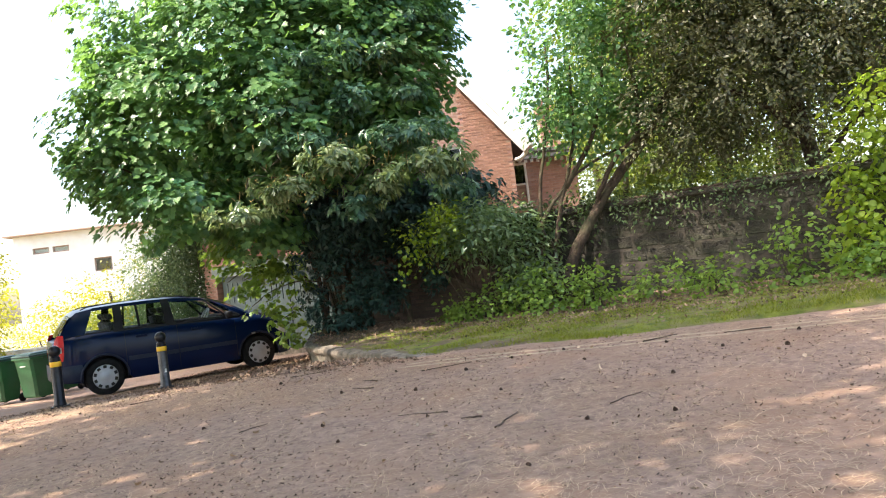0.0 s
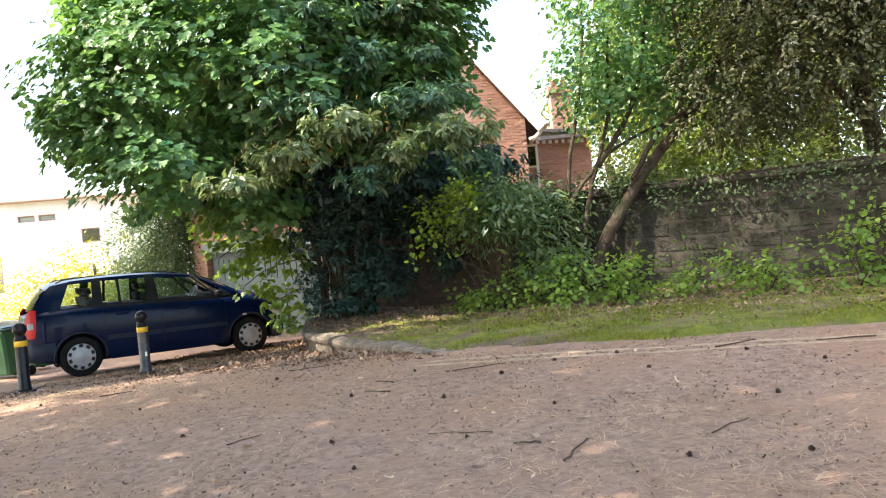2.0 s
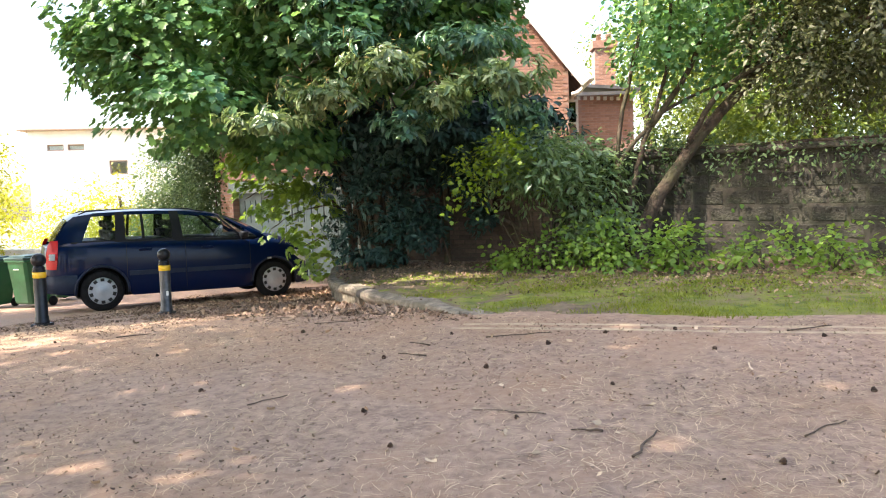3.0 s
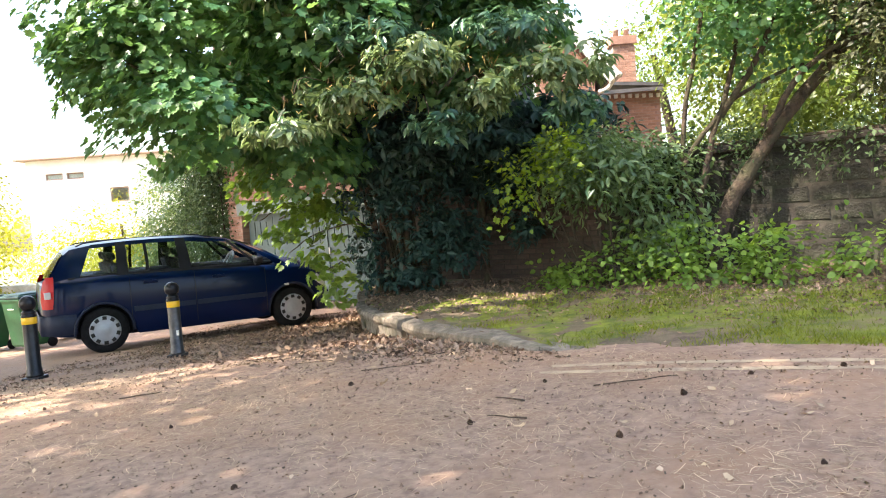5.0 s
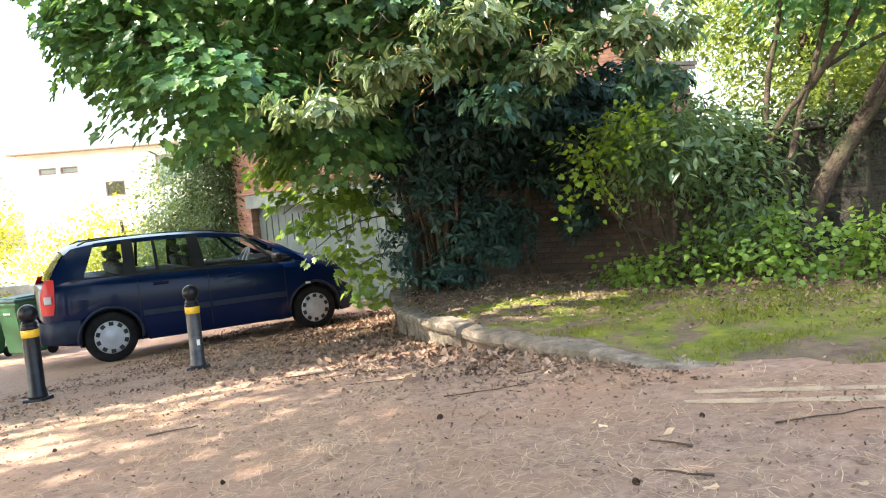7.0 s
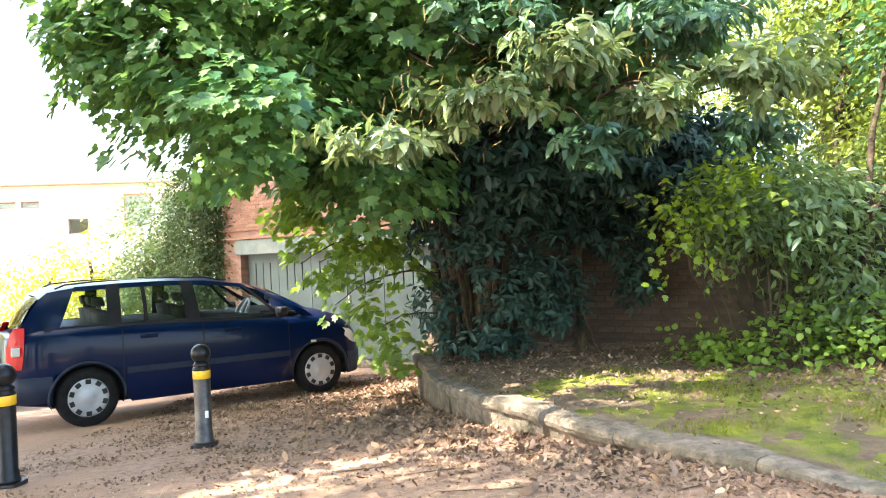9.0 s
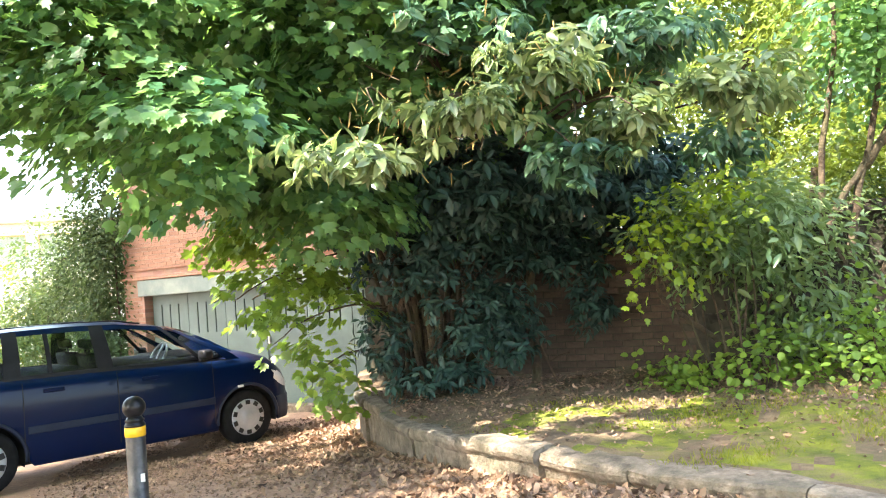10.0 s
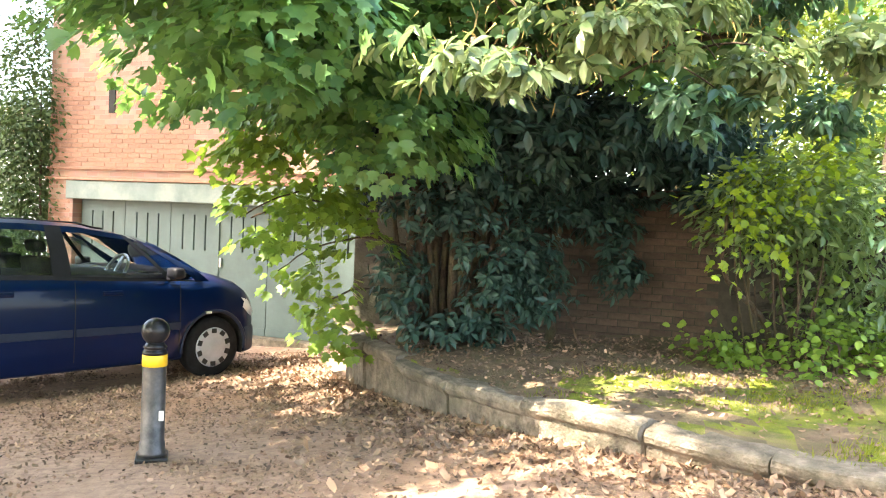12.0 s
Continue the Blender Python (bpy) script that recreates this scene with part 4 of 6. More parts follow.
        for z, xa, xb in ((0.66, 0.01, 0.13), (0.75, 0.0, 0.15), (0.86, 0.01, 0.16), (0.97, 0.04, 0.17), (1.04, 0.08, 0.17)):
            row = []
            for k in range(5):
                x = xa + (xb - xa) * k / 4
                row.append(bm.verts.new((x - 0.01 * (k == 0), sgn * (half(x) + 0.012 - max(0, z - 0.8) * 0.22), z)))
            pa.append(row)
        for a, b in zip(pa, pa[1:]):
            for k in range(4):
                bm.faces.new((a[k], a[k + 1], b[k + 1], b[k]))
        lamp = part("tail_lamp", bm, RED_LENS, car, "red tail lamp with a clear middle", smooth=True)
        bm = box(bmesh.new(), 0.03, 0.12, sgn * 0.74 - 0.03, sgn * 0.74 + 0.022, 0.78, 0.86, 0.01, Matrix())
        part("reversing_lens", bm, CLEAR_LENS, lamp)
        # headlamp
        bm = bmesh.new()
        rows = []
        for x, z0, z1 in ((3.82, 0.70, 0.80), (3.95, 0.64, 0.79), (4.08, 0.60, 0.75), (4.2, 0.58, 0.68), (4.26, 0.57, 0.62)):
            w = half(x) + 0.006
            rows.append([bm.verts.new((x, sgn * w, z0)), bm.verts.new((x + 0.01, sgn * (w + 0.006), (z0 + z1) / 2)), bm.verts.new((x - 0.02, sgn * (w - 0.03), z1))])
        for a, b in zip(rows, rows[1:]):
            for k in range(2):
                bm.faces.new((a[k], a[k + 1], b[k + 1], b[k]))
        part("headlamp", bm, CLEAR_LENS, car, smooth=True)
        # arch rim
        for c in (XR, XF):
            bm = bmesh.new()
            pts = [(c + (R + 0.062) * math.cos(a), sgn * (half(c) - 0.005), 0.315 + (R + 0.062) * math.sin(a)) for a in np.linspace(-0.1, math.pi + 0.1, 19)]
            tube(bm, pts, [0.020] * len(pts), 6)
            part("wheel_arch", bm, CAR_BUMPER, car, smooth=True)
            # dark housing inside the arch
            bm = bmesh.new()
            rows = [[bm.verts.new((c + (R + 0.05) * math.cos(a), sgn * y, 0.315 + (R + 0.05) * math.sin(a))) for a in np.linspace(-0.25, math.pi + 0.25, 17)] for y in (0.84, 0.58)]
            for k in range(16):
                bm.faces.new((rows[0][k], rows[0][k + 1], rows[1][k + 1], rows[1][k]))
            bm.faces.new(rows[1])
            part("wheel_arch_liner", bm, DARK, car)
    # wheels
    for c in (XR, XF):
        for sgn in (1, -1):
            mm = Matrix.Translation((c, sgn * 0.745, R)) @ pose(0, 0, 0, 90 * sgn, 0, 0)
            bm = lathe(bmesh.new(), [(0.19, -0.09), (0.27, -0.10), (0.305, -0.085), (R, -0.05), (R, 0.05), (0.305, 0.085), (0.27, 0.10), (0.205, 0.095), (0.19, 0.06)], 36, mm)
            tyre = part("wheel", bm, RUBBER, car, "black rubber tyre", smooth=True)
            bm = lathe(bmesh.new(), [(0.205, 0.07), (0.205, 0.092), (0.19, 0.104), (0.15, 0.098), (0.07, 0.108), (0.05, 0.118), (0.02, 0.12)], 36, mm @ Matrix.Diagonal((1, 1, -1, 1)))
            cap = part("hubcap", bm, HUBCAP, tyre, "silver plastic hubcap with ten slots", smooth=True)
            for k in range(10):
                a = 2 * math.pi * k / 10
                bm = bmesh.new()
                box(bm, -0.028, 0.028, -0.026, 0.022, -0.1095, -0.098, 0.004, mm @ pose(0, 0, 0, 0, 0, math.degrees(a)) @ Matrix.Translation((0, 0.172, 0)))
                part("hubcap_slot", bm, DARK, cap)
    # inside: floor, seats, dashboard, steering wheel
    part("cabin_floor", box(bmesh.new(), 0.45, 3.2, -0.70, 0.70, 0.97, 1.012, 0.02), SEAT, car)
    for x, ys in ((2.05, (-0.36, 0.36)), (1.15, (-0.42, 0.0, 0.42))):
        for y in ys:
            bm = bmesh.new()
            box(bm, -0.08, 0.08, -0.22, 0.22, 0.98, 1.20, 0.05)
            box(bm, -0.055, 0.055, -0.12, 0.12, 1.25, 1.40, 0.045)
            for q in (-0.06, 0.06):
                box(bm, -0.01, 0.01, q - 0.008, q + 0.008, 1.18, 1.27)
            bmesh.ops.transform(bm, matrix=Matrix.Translation((x, y, 0)) @ Matrix.Shear("XY", 4, (-0.15, 0)) @ Matrix(), verts=bm.verts)
            part("seat", bm, SEAT, car, smooth=True)
    part("dashboard", box(bmesh.new(), 2.75, 3.3, -0.66, 0.66, 0.93, 1.04, 0.04), CAR_TRIM, car)
    mm = Matrix.Translation((2.62, -0.36, 1.08)) @ pose(0, 0, 0, 0, -62, 0)
    bm = tube(bmesh.new(), [mm @ Vector((0.18 * math.cos(a), 0.18 * math.sin(a), 0)) for a in np.linspace(0, 2 * math.pi, 25)], [0.016] * 25, 8)
    box(bm, -0.17, 0.17, -0.02, 0.02, -0.01, 0.01, 0, mm)
    part("steering_wheel", bm, CHROME, car, smooth=True)
    # the underside: a box with its shadow put into the near-black colour
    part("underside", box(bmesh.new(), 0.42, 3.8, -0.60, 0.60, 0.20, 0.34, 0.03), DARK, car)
    # short overhangs, a high belt line and a low roof
    for ob in car.children_recursive:
        if ob.type == "MESH" and "wheel" not in ob.name and "hubcap" not in ob.name:
            for v in ob.data.vertices:
                v.co.z = float(np.interp(v.co.z, (0.0, 0.62, 1.0, 1.64), (0.0, 0.62, 1.065, 1.555)))
                if v.co.x > 3.83:
                    v.co.x = 3.83 + (v.co.x - 3.83) * 0.66
                elif v.co.x < 0.36:
                    v.co.x = 0.36 - (0.36 - v.co.x) * 0.92
    return car


def car_pose():
    rear, head, k = Vector((-6.58, 14.33, 0)), 32.0, 1.11
    h = Vector((math.cos(radians(head)), math.sin(radians(head)), 0))
    side = Vector((h.y, -h.x, 0))  # near side
    front = rear + h * 2.69 * k
    zr, zf = road_z(rear.x, rear.y), road_z(front.x, front.y)
    pitch = math.degrees(math.atan2(zf - zr, 2.69 * k))
    origin = rear - side * 0.84 * k - h * 0.76 * k
    return pose(origin.x, origin.y, zr - 0.005, 0, -pitch, head) @ Matrix.Scale(k, 4)


car = build_car(car_pose())


def build_bollard(x, y, height, body, label):
    m = pose(x, y, road_z(x, y) - 0.01)
    b = thing("bollard", m, label, "bollard", "bollards on the road's edge")
    k = height / 0.87
    part("shaft", lathe(bmesh.new(), [(0.088, 0.04), (0.085, 0.065), (0.079, 0.075), (0.078, 0.12), (0.072, 0.13), (0.072, 0.64 * k), (0.07, 0.66 * k)], 28), body, b, smooth=True)
    part("base", box(bmesh.new(), -0.098, 0.098, -0.098, 0.098, -0.02, 0.042, 0.015), BOLLARD_BLACK, b)
    part("yellow_band", lathe(bmesh.new(), [(0.0735, 0.585 * k), (0.0765, 0.588 * k), (0.0765, 0.652 * k), (0.0735, 0.655 * k)], 28, cap=False), YELLOW, b, "yellow reflective band", smooth=True)
    part("neck", lathe(bmesh.new(), [(0.073, 0.656 * k), (0.078, 0.665 * k), (0.07, 0.68 * k), (0.062, 0.69 * k), (0.074, 0.70 * k), (0.06, 0.715 * k), (0.052, 0.73 * k)], 28), BOLLARD_BLACK, b, smooth=True)
    ball = [(0.085 * math.sin(a), 0.795 * k - 0.085 * math.cos(a)) for a in np.linspace(0.62, math.pi - 0.02, 14)]
    part("ball_top", lathe(bmesh.new(), ball, 28), BOLLARD_BLACK, b, smooth=True)
    return b


bollard_black = build_bollard(-5.66, 10.80, 0.89, BOLLARD_BLACK, "black plastic bollard with a ball top and yellow band")
bollard_grey = build_bollard(-4.56, 11.92, 0.90, BOLLARD_WORN, "worn grey bollard with a black ball top and yellow band")
part("sticker", box(bmesh.new(), 0.035, 0.065, -0.072, -0.060, 0.27, 0.33, 0.0), WHITE_PAINT, bollard_grey, "small white sticker")


def build_bin(x, y, turn, label):
    b = thing("wheelie_bin", pose(x, y, road_z(x, y), 0, 0, turn), label, "bin", "wheelie bins")
    bm = bmesh.new()
    rings = []
    for z, w, d in ((0.08, 0.21, 0.22), (0.12, 0.235, 0.25), (0.5, 0.26, 0.29), (0.9, 0.28, 0.34), (0.96, 0.285, 0.35)):
        ring = []
        for sx, sy in ((-1, -1), (1, -1), (1, 1), (-1, 1)):
            for dx, dy in ((0.0, 0.05), (0.05, 0.0)) if sx * sy > 0 else ((0.05, 0.0), (0.0, 0.05)):
                ring.append(bm.verts.new((sx * (w - dx), sy * (d - dy), z)))
        rings.append(ring)
    for a, c in zip(rings, rings[1:]):
        for k in range(8):
            bm.faces.new((a[k], a[(k + 1) % 8], c[(k + 1) % 8], c[k]))
    bm.faces.new(rings[0][::-1])
    bm.faces.new(rings[-1])
    part("tub", bm, BIN_GREEN, b)
    part("rim", box(bmesh.new(), -0.305, 0.305, -0.37, 0.37, 0.93, 0.975, 0.015), BIN_GREEN, b)
    bm = box(bmesh.new(), -0.30, 0.30, -0.385, 0.36, 0.978, 1.03, 0.025)
    box(bm, -0.24, 0.24, -0.30, 0.30, 1.02, 1.06, 0.02)
    part("lid", bm, BIN_DARK, b)
    part("handle", tube(bmesh.new(), [(-0.25, 0.36, 0.95), (-0.25, 0.44, 0.97), (0.25, 0.44, 0.97), (0.25, 0.36, 0.95)], [0.016] * 4, 8), BIN_DARK, b)
    for s in (-1, 1):
        part("wheel", lathe(bmesh.new(), [(0.02, -0.025), (0.09, -0.025), (0.10, -0.01), (0.10, 0.01), (0.09, 0.025), (0.02, 0.025)], 18, pose(s * 0.24, 0.27, 0.10, 0, 90, 0)), RUBBER, b, smooth=True)
    part("label_plate", box(bmesh.new(), -0.06, 0.10, -0.352, -0.345, 0.78, 0.80), WHITE_PAINT, b, "small white print on the tub")
    return b


build_bin(-9.22, 16.85, -24, "green wheelie bin with a closed dark lid beside the car")
build_bin(-10.1, 17.0, -15, "green wheelie bin standing beside another bin")
build_bin(-9.3, 18.1, -24, "green wheelie bin at the end of the row")

# ---- trees and shrubs ----


def build_big_tree():
    """The many-stemmed tree at the end of the kerb: lobed leaves to the left, long hanging leaves in front."""
    rng = random.Random(11)
    tree = thing("maple_tree", Matrix(), "large dense many-stemmed broadleaf tree overhanging the garage and verge", "tree")
    base = Vector((-1.85, 14.15, verge_z(-1.85, 14.15)))
    for k in range(26):
        bm = bmesh.new()
        a = 2 * math.pi * k / 26 + rng.uniform(-0.2, 0.2)
        r = rng.uniform(0.10, 0.40)
        p0 = base + Vector((math.cos(a) * r * 1.25, math.sin(a) * r * 0.7, -0.12))
        top = base + Vector((math.cos(a) * rng.uniform(0.3, 1.3), math.sin(a) * rng.uniform(0.2, 0.9) - 0.2, rng.uniform(2.6, 4.4)))
        mid = p0.lerp(top, 0.42) + Vector((rng.uniform(-0.10, 0.10) - math.cos(a) * 0.14, rng.uniform(-0.1, 0.1), 0.25))
        pts = curve_points([p0, mid, top], 6, rng, 0.014)
        r0 = rng.choice((0.02, 0.028, 0.035, 0.05, 0.065))
        tube(bm, pts, [r0 * (1.15 - 0.75 * i / (len(pts) - 1)) for i in range(len(pts))], 7, 0.1, rng)
        part("trunk", bm, BARK, tree, smooth=True)
    lone = curve_points([(-0.72, 14.02, 0.1), (-0.76, 13.98, 0.9), (-0.74, 13.9, 1.7), (-0.95, 13.7, 2.7), (-1.1, 13.5, 3.8)], 5, rng, 0.012)
    part("trunk", tube(bmesh.new(), lone, [0.062 - 0.0018 * i for i in range(len(lone))], 9, 0.08, rng), BARK, tree, smooth=True)
    for pts, r in (([(-2.2, 13.9, 1.6), (-3.0, 13.2, 2.6), (-4.0, 12.4, 3.0), (-4.9, 12.1, 3.4)], 0.05), ([(-1.9, 13.8, 1.8), (-1.8, 12.6, 2.7), (-1.9, 11.6, 2.9), (-2.2, 11.0, 2.7)], 0.045), ([(-1.6, 13.8, 1.8), (-0.9, 12.7, 2.8), (-0.4, 11.8, 3.0), (-0.1, 11.2, 2.8)], 0.045), ([(-2.3, 14.0, 1.0), (-2.8, 14.3, 1.5), (-3.3, 14.5, 1.6), (-3.8, 14.4, 1.4)], 0.025)):
        c = curve_points(pts, 5, rng, 0.012)
        part("limb", tube(bmesh.new(), c, [r * (1 - 0.75 * i / len(c)) for i in range(len(c))], 7, 0.08, rng), BARK, tree, smooth=True)
    # the long leaves hang in flat, uneven tiers
    tiers = [(x, y, z, rng.uniform(0.35, 0.65), rng.uniform(0.3, 0.45), rng.uniform(0.13, 0.26)) for x, y, z in ((-2.1, 10.7, 2.6), (-2.8, 10.9, 2.35), (0.0, 10.9, 2.75), (-1.4, 11.0, 3.0), (-0.7, 11.1, 2.6), (-1.9, 11.3, 3.35), (-0.4, 11.4, 3.3), (-1.1, 11.3, 2.3), (-2.4, 11.5, 3.9), (-1.2, 11.6, 3.9), (-0.2, 11.8, 4.0), (-0.5, 12.1, 4.7), (0.25, 11.5, 2.4), (-1.6, 11.6, 4.6), (0.0, 12.3, 5.3))]
    big = [(-2.7, 13.7, 5.3, 2.7, 2.4, 2.9), (-4.4, 12.5, 4.2, 1.4, 1.1, 1.3), (-3.9, 11.8, 2.75, 1.0, 0.6, 0.55), (-3.0, 12.6, 2.3, 0.6, 0.5, 0.32), (-2.0, 13.6, 6.6, 2.0, 2.0, 2.2), (-4.9, 12.2, 3.5, 0.8, 0.7, 0.6), (-2.4, 12.2, 4.2, 1.3, 0.9, 1.2), (-4.7, 12.4, 5.0, 0.8, 0.6, 0.7), (-3.1, 12.9, 2.6, 0.8, 0.7, 0.35), (-0.75, 12.9, 5.0, 1.3, 1.0, 1.5), (-0.7, 12.5, 3.7, 1.0, 0.8, 0.9), (-0.1, 13.1, 6.2, 0.9, 1.0, 1.2)]
    edge = lambda p: ~((p[:, 0] < -3.2) & (p[:, 2] < 1.8 + np.maximum(0.0, -4.7 - p[:, 0])))
    plates("crown", big, 3000, 16, "lobed", 0.128, MAPLE, 21, tree, inner=0.62, lump=0.42, keep=edge)
    crown("crown", big, 2200, 8, "lobed", 0.12, MAPLE, 28, tree, droop=0.5, spread=0.6, inner=0.35, lump=0.35, keep=edge)
    # hanging spray over the doors: a brighter leaf colour stands for backlight
    plates("crown", [(-3.75, 13.9, 1.65, 0.35, 0.3, 0.2), (-3.45, 14.05, 1.25, 0.32, 0.3, 0.25), (-3.1, 14.2, 0.8, 0.28, 0.3, 0.3), (-2.9, 14.4, 0.4, 0.22, 0.25, 0.25), (-3.2, 14.1, 1.7, 0.5, 0.4, 0.25), (-3.7, 13.5, 2.05, 0.5, 0.4, 0.2), (-2.8, 14.1, 1.4, 0.3, 0.3, 0.35)], 120, 10, "lobed", 0.115, UNDER, 22, tree, reach=0.26, inner=0.2, lump=0.5, lump_scale=2.5)
    for pts in ([(-2.4, 14.1, 1.9), (-3.0, 14.05, 1.8), (-3.6, 13.95, 1.6), (-3.95, 13.85, 1.4)], [(-2.3, 14.15, 1.2), (-2.8, 14.15, 1.25), (-3.3, 14.1, 1.1), (-3.6, 14.0, 0.9)], [(-2.2, 14.2, 0.7), (-2.7, 14.25, 0.75), (-3.1, 14.2, 0.6)]):
        c = curve_points(pts, 4, rng, 0.01)
        part("limb", tube(bmesh.new(), c, [0.014 - 0.0007 * i for i in range(len(c))], 5), BARK, tree, smooth=True)
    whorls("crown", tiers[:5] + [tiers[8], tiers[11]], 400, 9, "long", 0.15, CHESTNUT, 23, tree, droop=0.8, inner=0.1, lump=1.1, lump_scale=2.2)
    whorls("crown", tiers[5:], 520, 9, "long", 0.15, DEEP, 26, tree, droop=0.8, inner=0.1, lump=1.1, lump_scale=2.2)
    # the roof of leaves over the hollow, and the hanging skirt in front of the stems: shade is put into their dark
    # colour
    whorls("crown", [(-0.6, 14.15, 2.35, 1.6, 0.6, 0.75), (0.5, 13.3, 2.3, 0.8, 0.6, 0.6), (-1.7, 13.3, 2.2, 1.2, 0.6, 0.6), (-1.6, 12.7, 2.45, 1.1, 0.5, 0.45), (-0.5, 13.0, 2.3, 1.0, 0.6, 0.4), (-2.0, 14.6, 2.3, 1.2, 0.6, 0.8), (-0.3, 13.95, 1.92, 1.3, 0.3, 0.25)], 1950, 8, "long", 0.15, LAUREL_SHADED, 24, tree, inner=0.2, lump=0.4)
    whorls("crown", [(-2.1, 13.5, 1.6, 0.8, 0.3, 0.4), (-1.25, 13.5, 1.15, 0.4, 0.35, 0.8), (-2.4, 13.9, 0.9, 0.35, 0.3, 0.5), (-1.0, 13.9, 0.9, 0.3, 0.25, 0.55), (-1.9, 13.6, 0.42, 0.6, 0.25, 0.2), (-1.6, 13.4, 0.9, 0.5, 0.2, 0.5), (-0.2, 13.6, 1.05, 0.3, 0.25, 0.3), (-0.4, 13.8, 1.6, 0.6, 0.3, 0.3)], 560, 7, "long", 0.125, LAUREL_SHADED, 27, tree, inner=0.1, low=0.2)
    for k in range(16):
        x, y, z = rng.uniform(-2.7, 0.3), rng.uniform(10.9, 11.6), rng.uniform(2.4, 3.4)
        shoot = curve_points([(x * 0.7 - 0.4, y + 1.0, z + 0.15), (x, y + 0.4, z + 0.18), (x + rng.uniform(-0.2, 0.2), y - 0.1, z - 0.08)], 4, rng, 0.01)
        part("limb", tube(bmesh.new(), shoot, [0.012 - 0.0009 * i for i in range(len(shoot))], 5), BARK, tree, smooth=True)
    rng2 = np.random.default_rng(25)
    p = np.array([(-2.0, 11.2, 2.75), (-1.3, 11.3, 3.1), (-0.6, 11.4, 2.9), (-2.5, 11.3, 2.6)])[rng2.integers(0, 4, 420)] + rng2.normal(size=(420, 3)) * np.array([0.35, 0.22, 0.16])
    leaf_mesh("flower_spike", p, rng2.normal(size=(420, 3)), np.array([0, 0, -1.0]) + rng2.normal(size=(420, 3)) * 0.4, rng2.uniform(0.06, 0.14, 420), "blade", CATKIN, tree)["kind"] = "stuff"
    return tree


build_big_tree()


def shrub(name, label, category, blobs, sprays, per, shape, size, mat, seed, stems=6, **kw):
    rng = random.Random(seed)
    ob = thing(name, Matrix(), label, category)
    c = blobs[0]
    z0 = verge_z(c[0], c[1]) if c[1] < 16 else road_z(c[0], c[1])
    for k in range(stems):
        b = blobs[k % len(blobs)]
        p0 = Vector((c[0] + rng.uniform(-0.3, 0.3) * c[3], c[1] + rng.uniform(-0.3, 0.3) * c[4], z0 - 0.05))
        p1 = Vector((b[0] + rng.uniform(-0.5, 0.5) * b[3], b[1] + rng.uniform(-0.5, 0.5) * b[4], b[2] + 0.5 * b[5]))
        pts = curve_points([p0, p0.lerp(p1, 0.5) + Vector((rng.uniform(-0.1, 0.1), rng.uniform(-0.1, 0.1), 0.1)), p1], 4, rng, 0.01)
        r0 = 0.008 + 0.010 * max(b[3:])
        part("stem", tube(bmesh.new(), pts, [r0 * (1 - 0.75 * i / (len(pts) - 1)) for i in range(len(pts))], 6), BARK, ob, smooth=True)
    crown("foliage", blobs, sprays, per, shape, size, mat, seed, ob, **kw)
    return ob


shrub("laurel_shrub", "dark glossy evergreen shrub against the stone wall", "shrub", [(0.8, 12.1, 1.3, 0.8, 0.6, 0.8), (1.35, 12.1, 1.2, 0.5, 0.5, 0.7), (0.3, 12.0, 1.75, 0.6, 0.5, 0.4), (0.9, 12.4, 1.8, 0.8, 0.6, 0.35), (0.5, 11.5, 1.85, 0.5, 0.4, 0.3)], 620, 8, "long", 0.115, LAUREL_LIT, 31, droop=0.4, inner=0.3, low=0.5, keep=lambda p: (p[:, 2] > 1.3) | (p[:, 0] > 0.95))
# sunlight through these sprays is put into their bright leaf colour
shrub("elder_shrub", "bright yellow-green shrub leaning out from the wall", "shrub", [(0.5, 12.3, 1.75, 0.3, 0.25, 0.25), (-0.1, 11.8, 1.8, 0.3, 0.3, 0.35), (-0.5, 11.5, 1.6, 0.25, 0.25, 0.36), (0.15, 11.3, 2.0, 0.3, 0.25, 0.2)], 100, 6, "lobed", 0.07, LIGHT_LEAF, 32, 3, droop=0.6, inner=0.2, keep=lambda p: p[:, 2] > 1.28)
for i, (x, y, w, h, n) in enumerate([(0.7, 11.7, 0.5, 0.30, 60), (1.4, 11.3, 0.6, 0.45, 95), (2.05, 10.9, 0.5, 0.42, 75), (2.8, 10.4, 0.6, 0.28, 60), (3.5, 9.9, 0.6, 0.30, 60), (4.3, 9.2, 0.6, 0.5, 70), (5.1, 8.7, 0.7, 0.32, 60), (6.3, 8.0, 1.0, 0.4, 80), (0.15, 12.35, 0.45, 0.2, 45)]):
    shrub("bramble_clump", "low bright green brambles at the foot of the wall", "undergrowth", [(x, y, verge_z(x, y) + h * 0.5, w, 0.45, h)], int(n * 1.6), 6, "round", 0.068, UNDER, 40 + i, 4, droop=0.3, inner=0.1, flat=1.0, low=0.3, lump=0.6)
# the bare crooked branch under the tree
stick = thing("fallen_branch", Matrix(), "bare crooked branch leaning out of the undergrowth", "branch")
part("branch", tube(bmesh.new(), curve_points([(0.85, 12.5, 0.25), (0.6, 12.4, 0.66), (0.25, 12.3, 0.9), (-0.05, 12.2, 1.15), (-0.12, 12.1, 1.6)], 5, random.Random(3), 0.012), [0.035 - 0.001 * i for i in range(21)], 7), BARK, stick, smooth=True)
part("side_shoot", tube(bmesh.new(), curve_points([(0.35, 12.33, 0.84), (0.28, 12.25, 1.15), (0.36, 12.2, 1.5)], 5), [0.018 - 0.001 * i for i in range(11)], 6), BARK, stick, smooth=True)

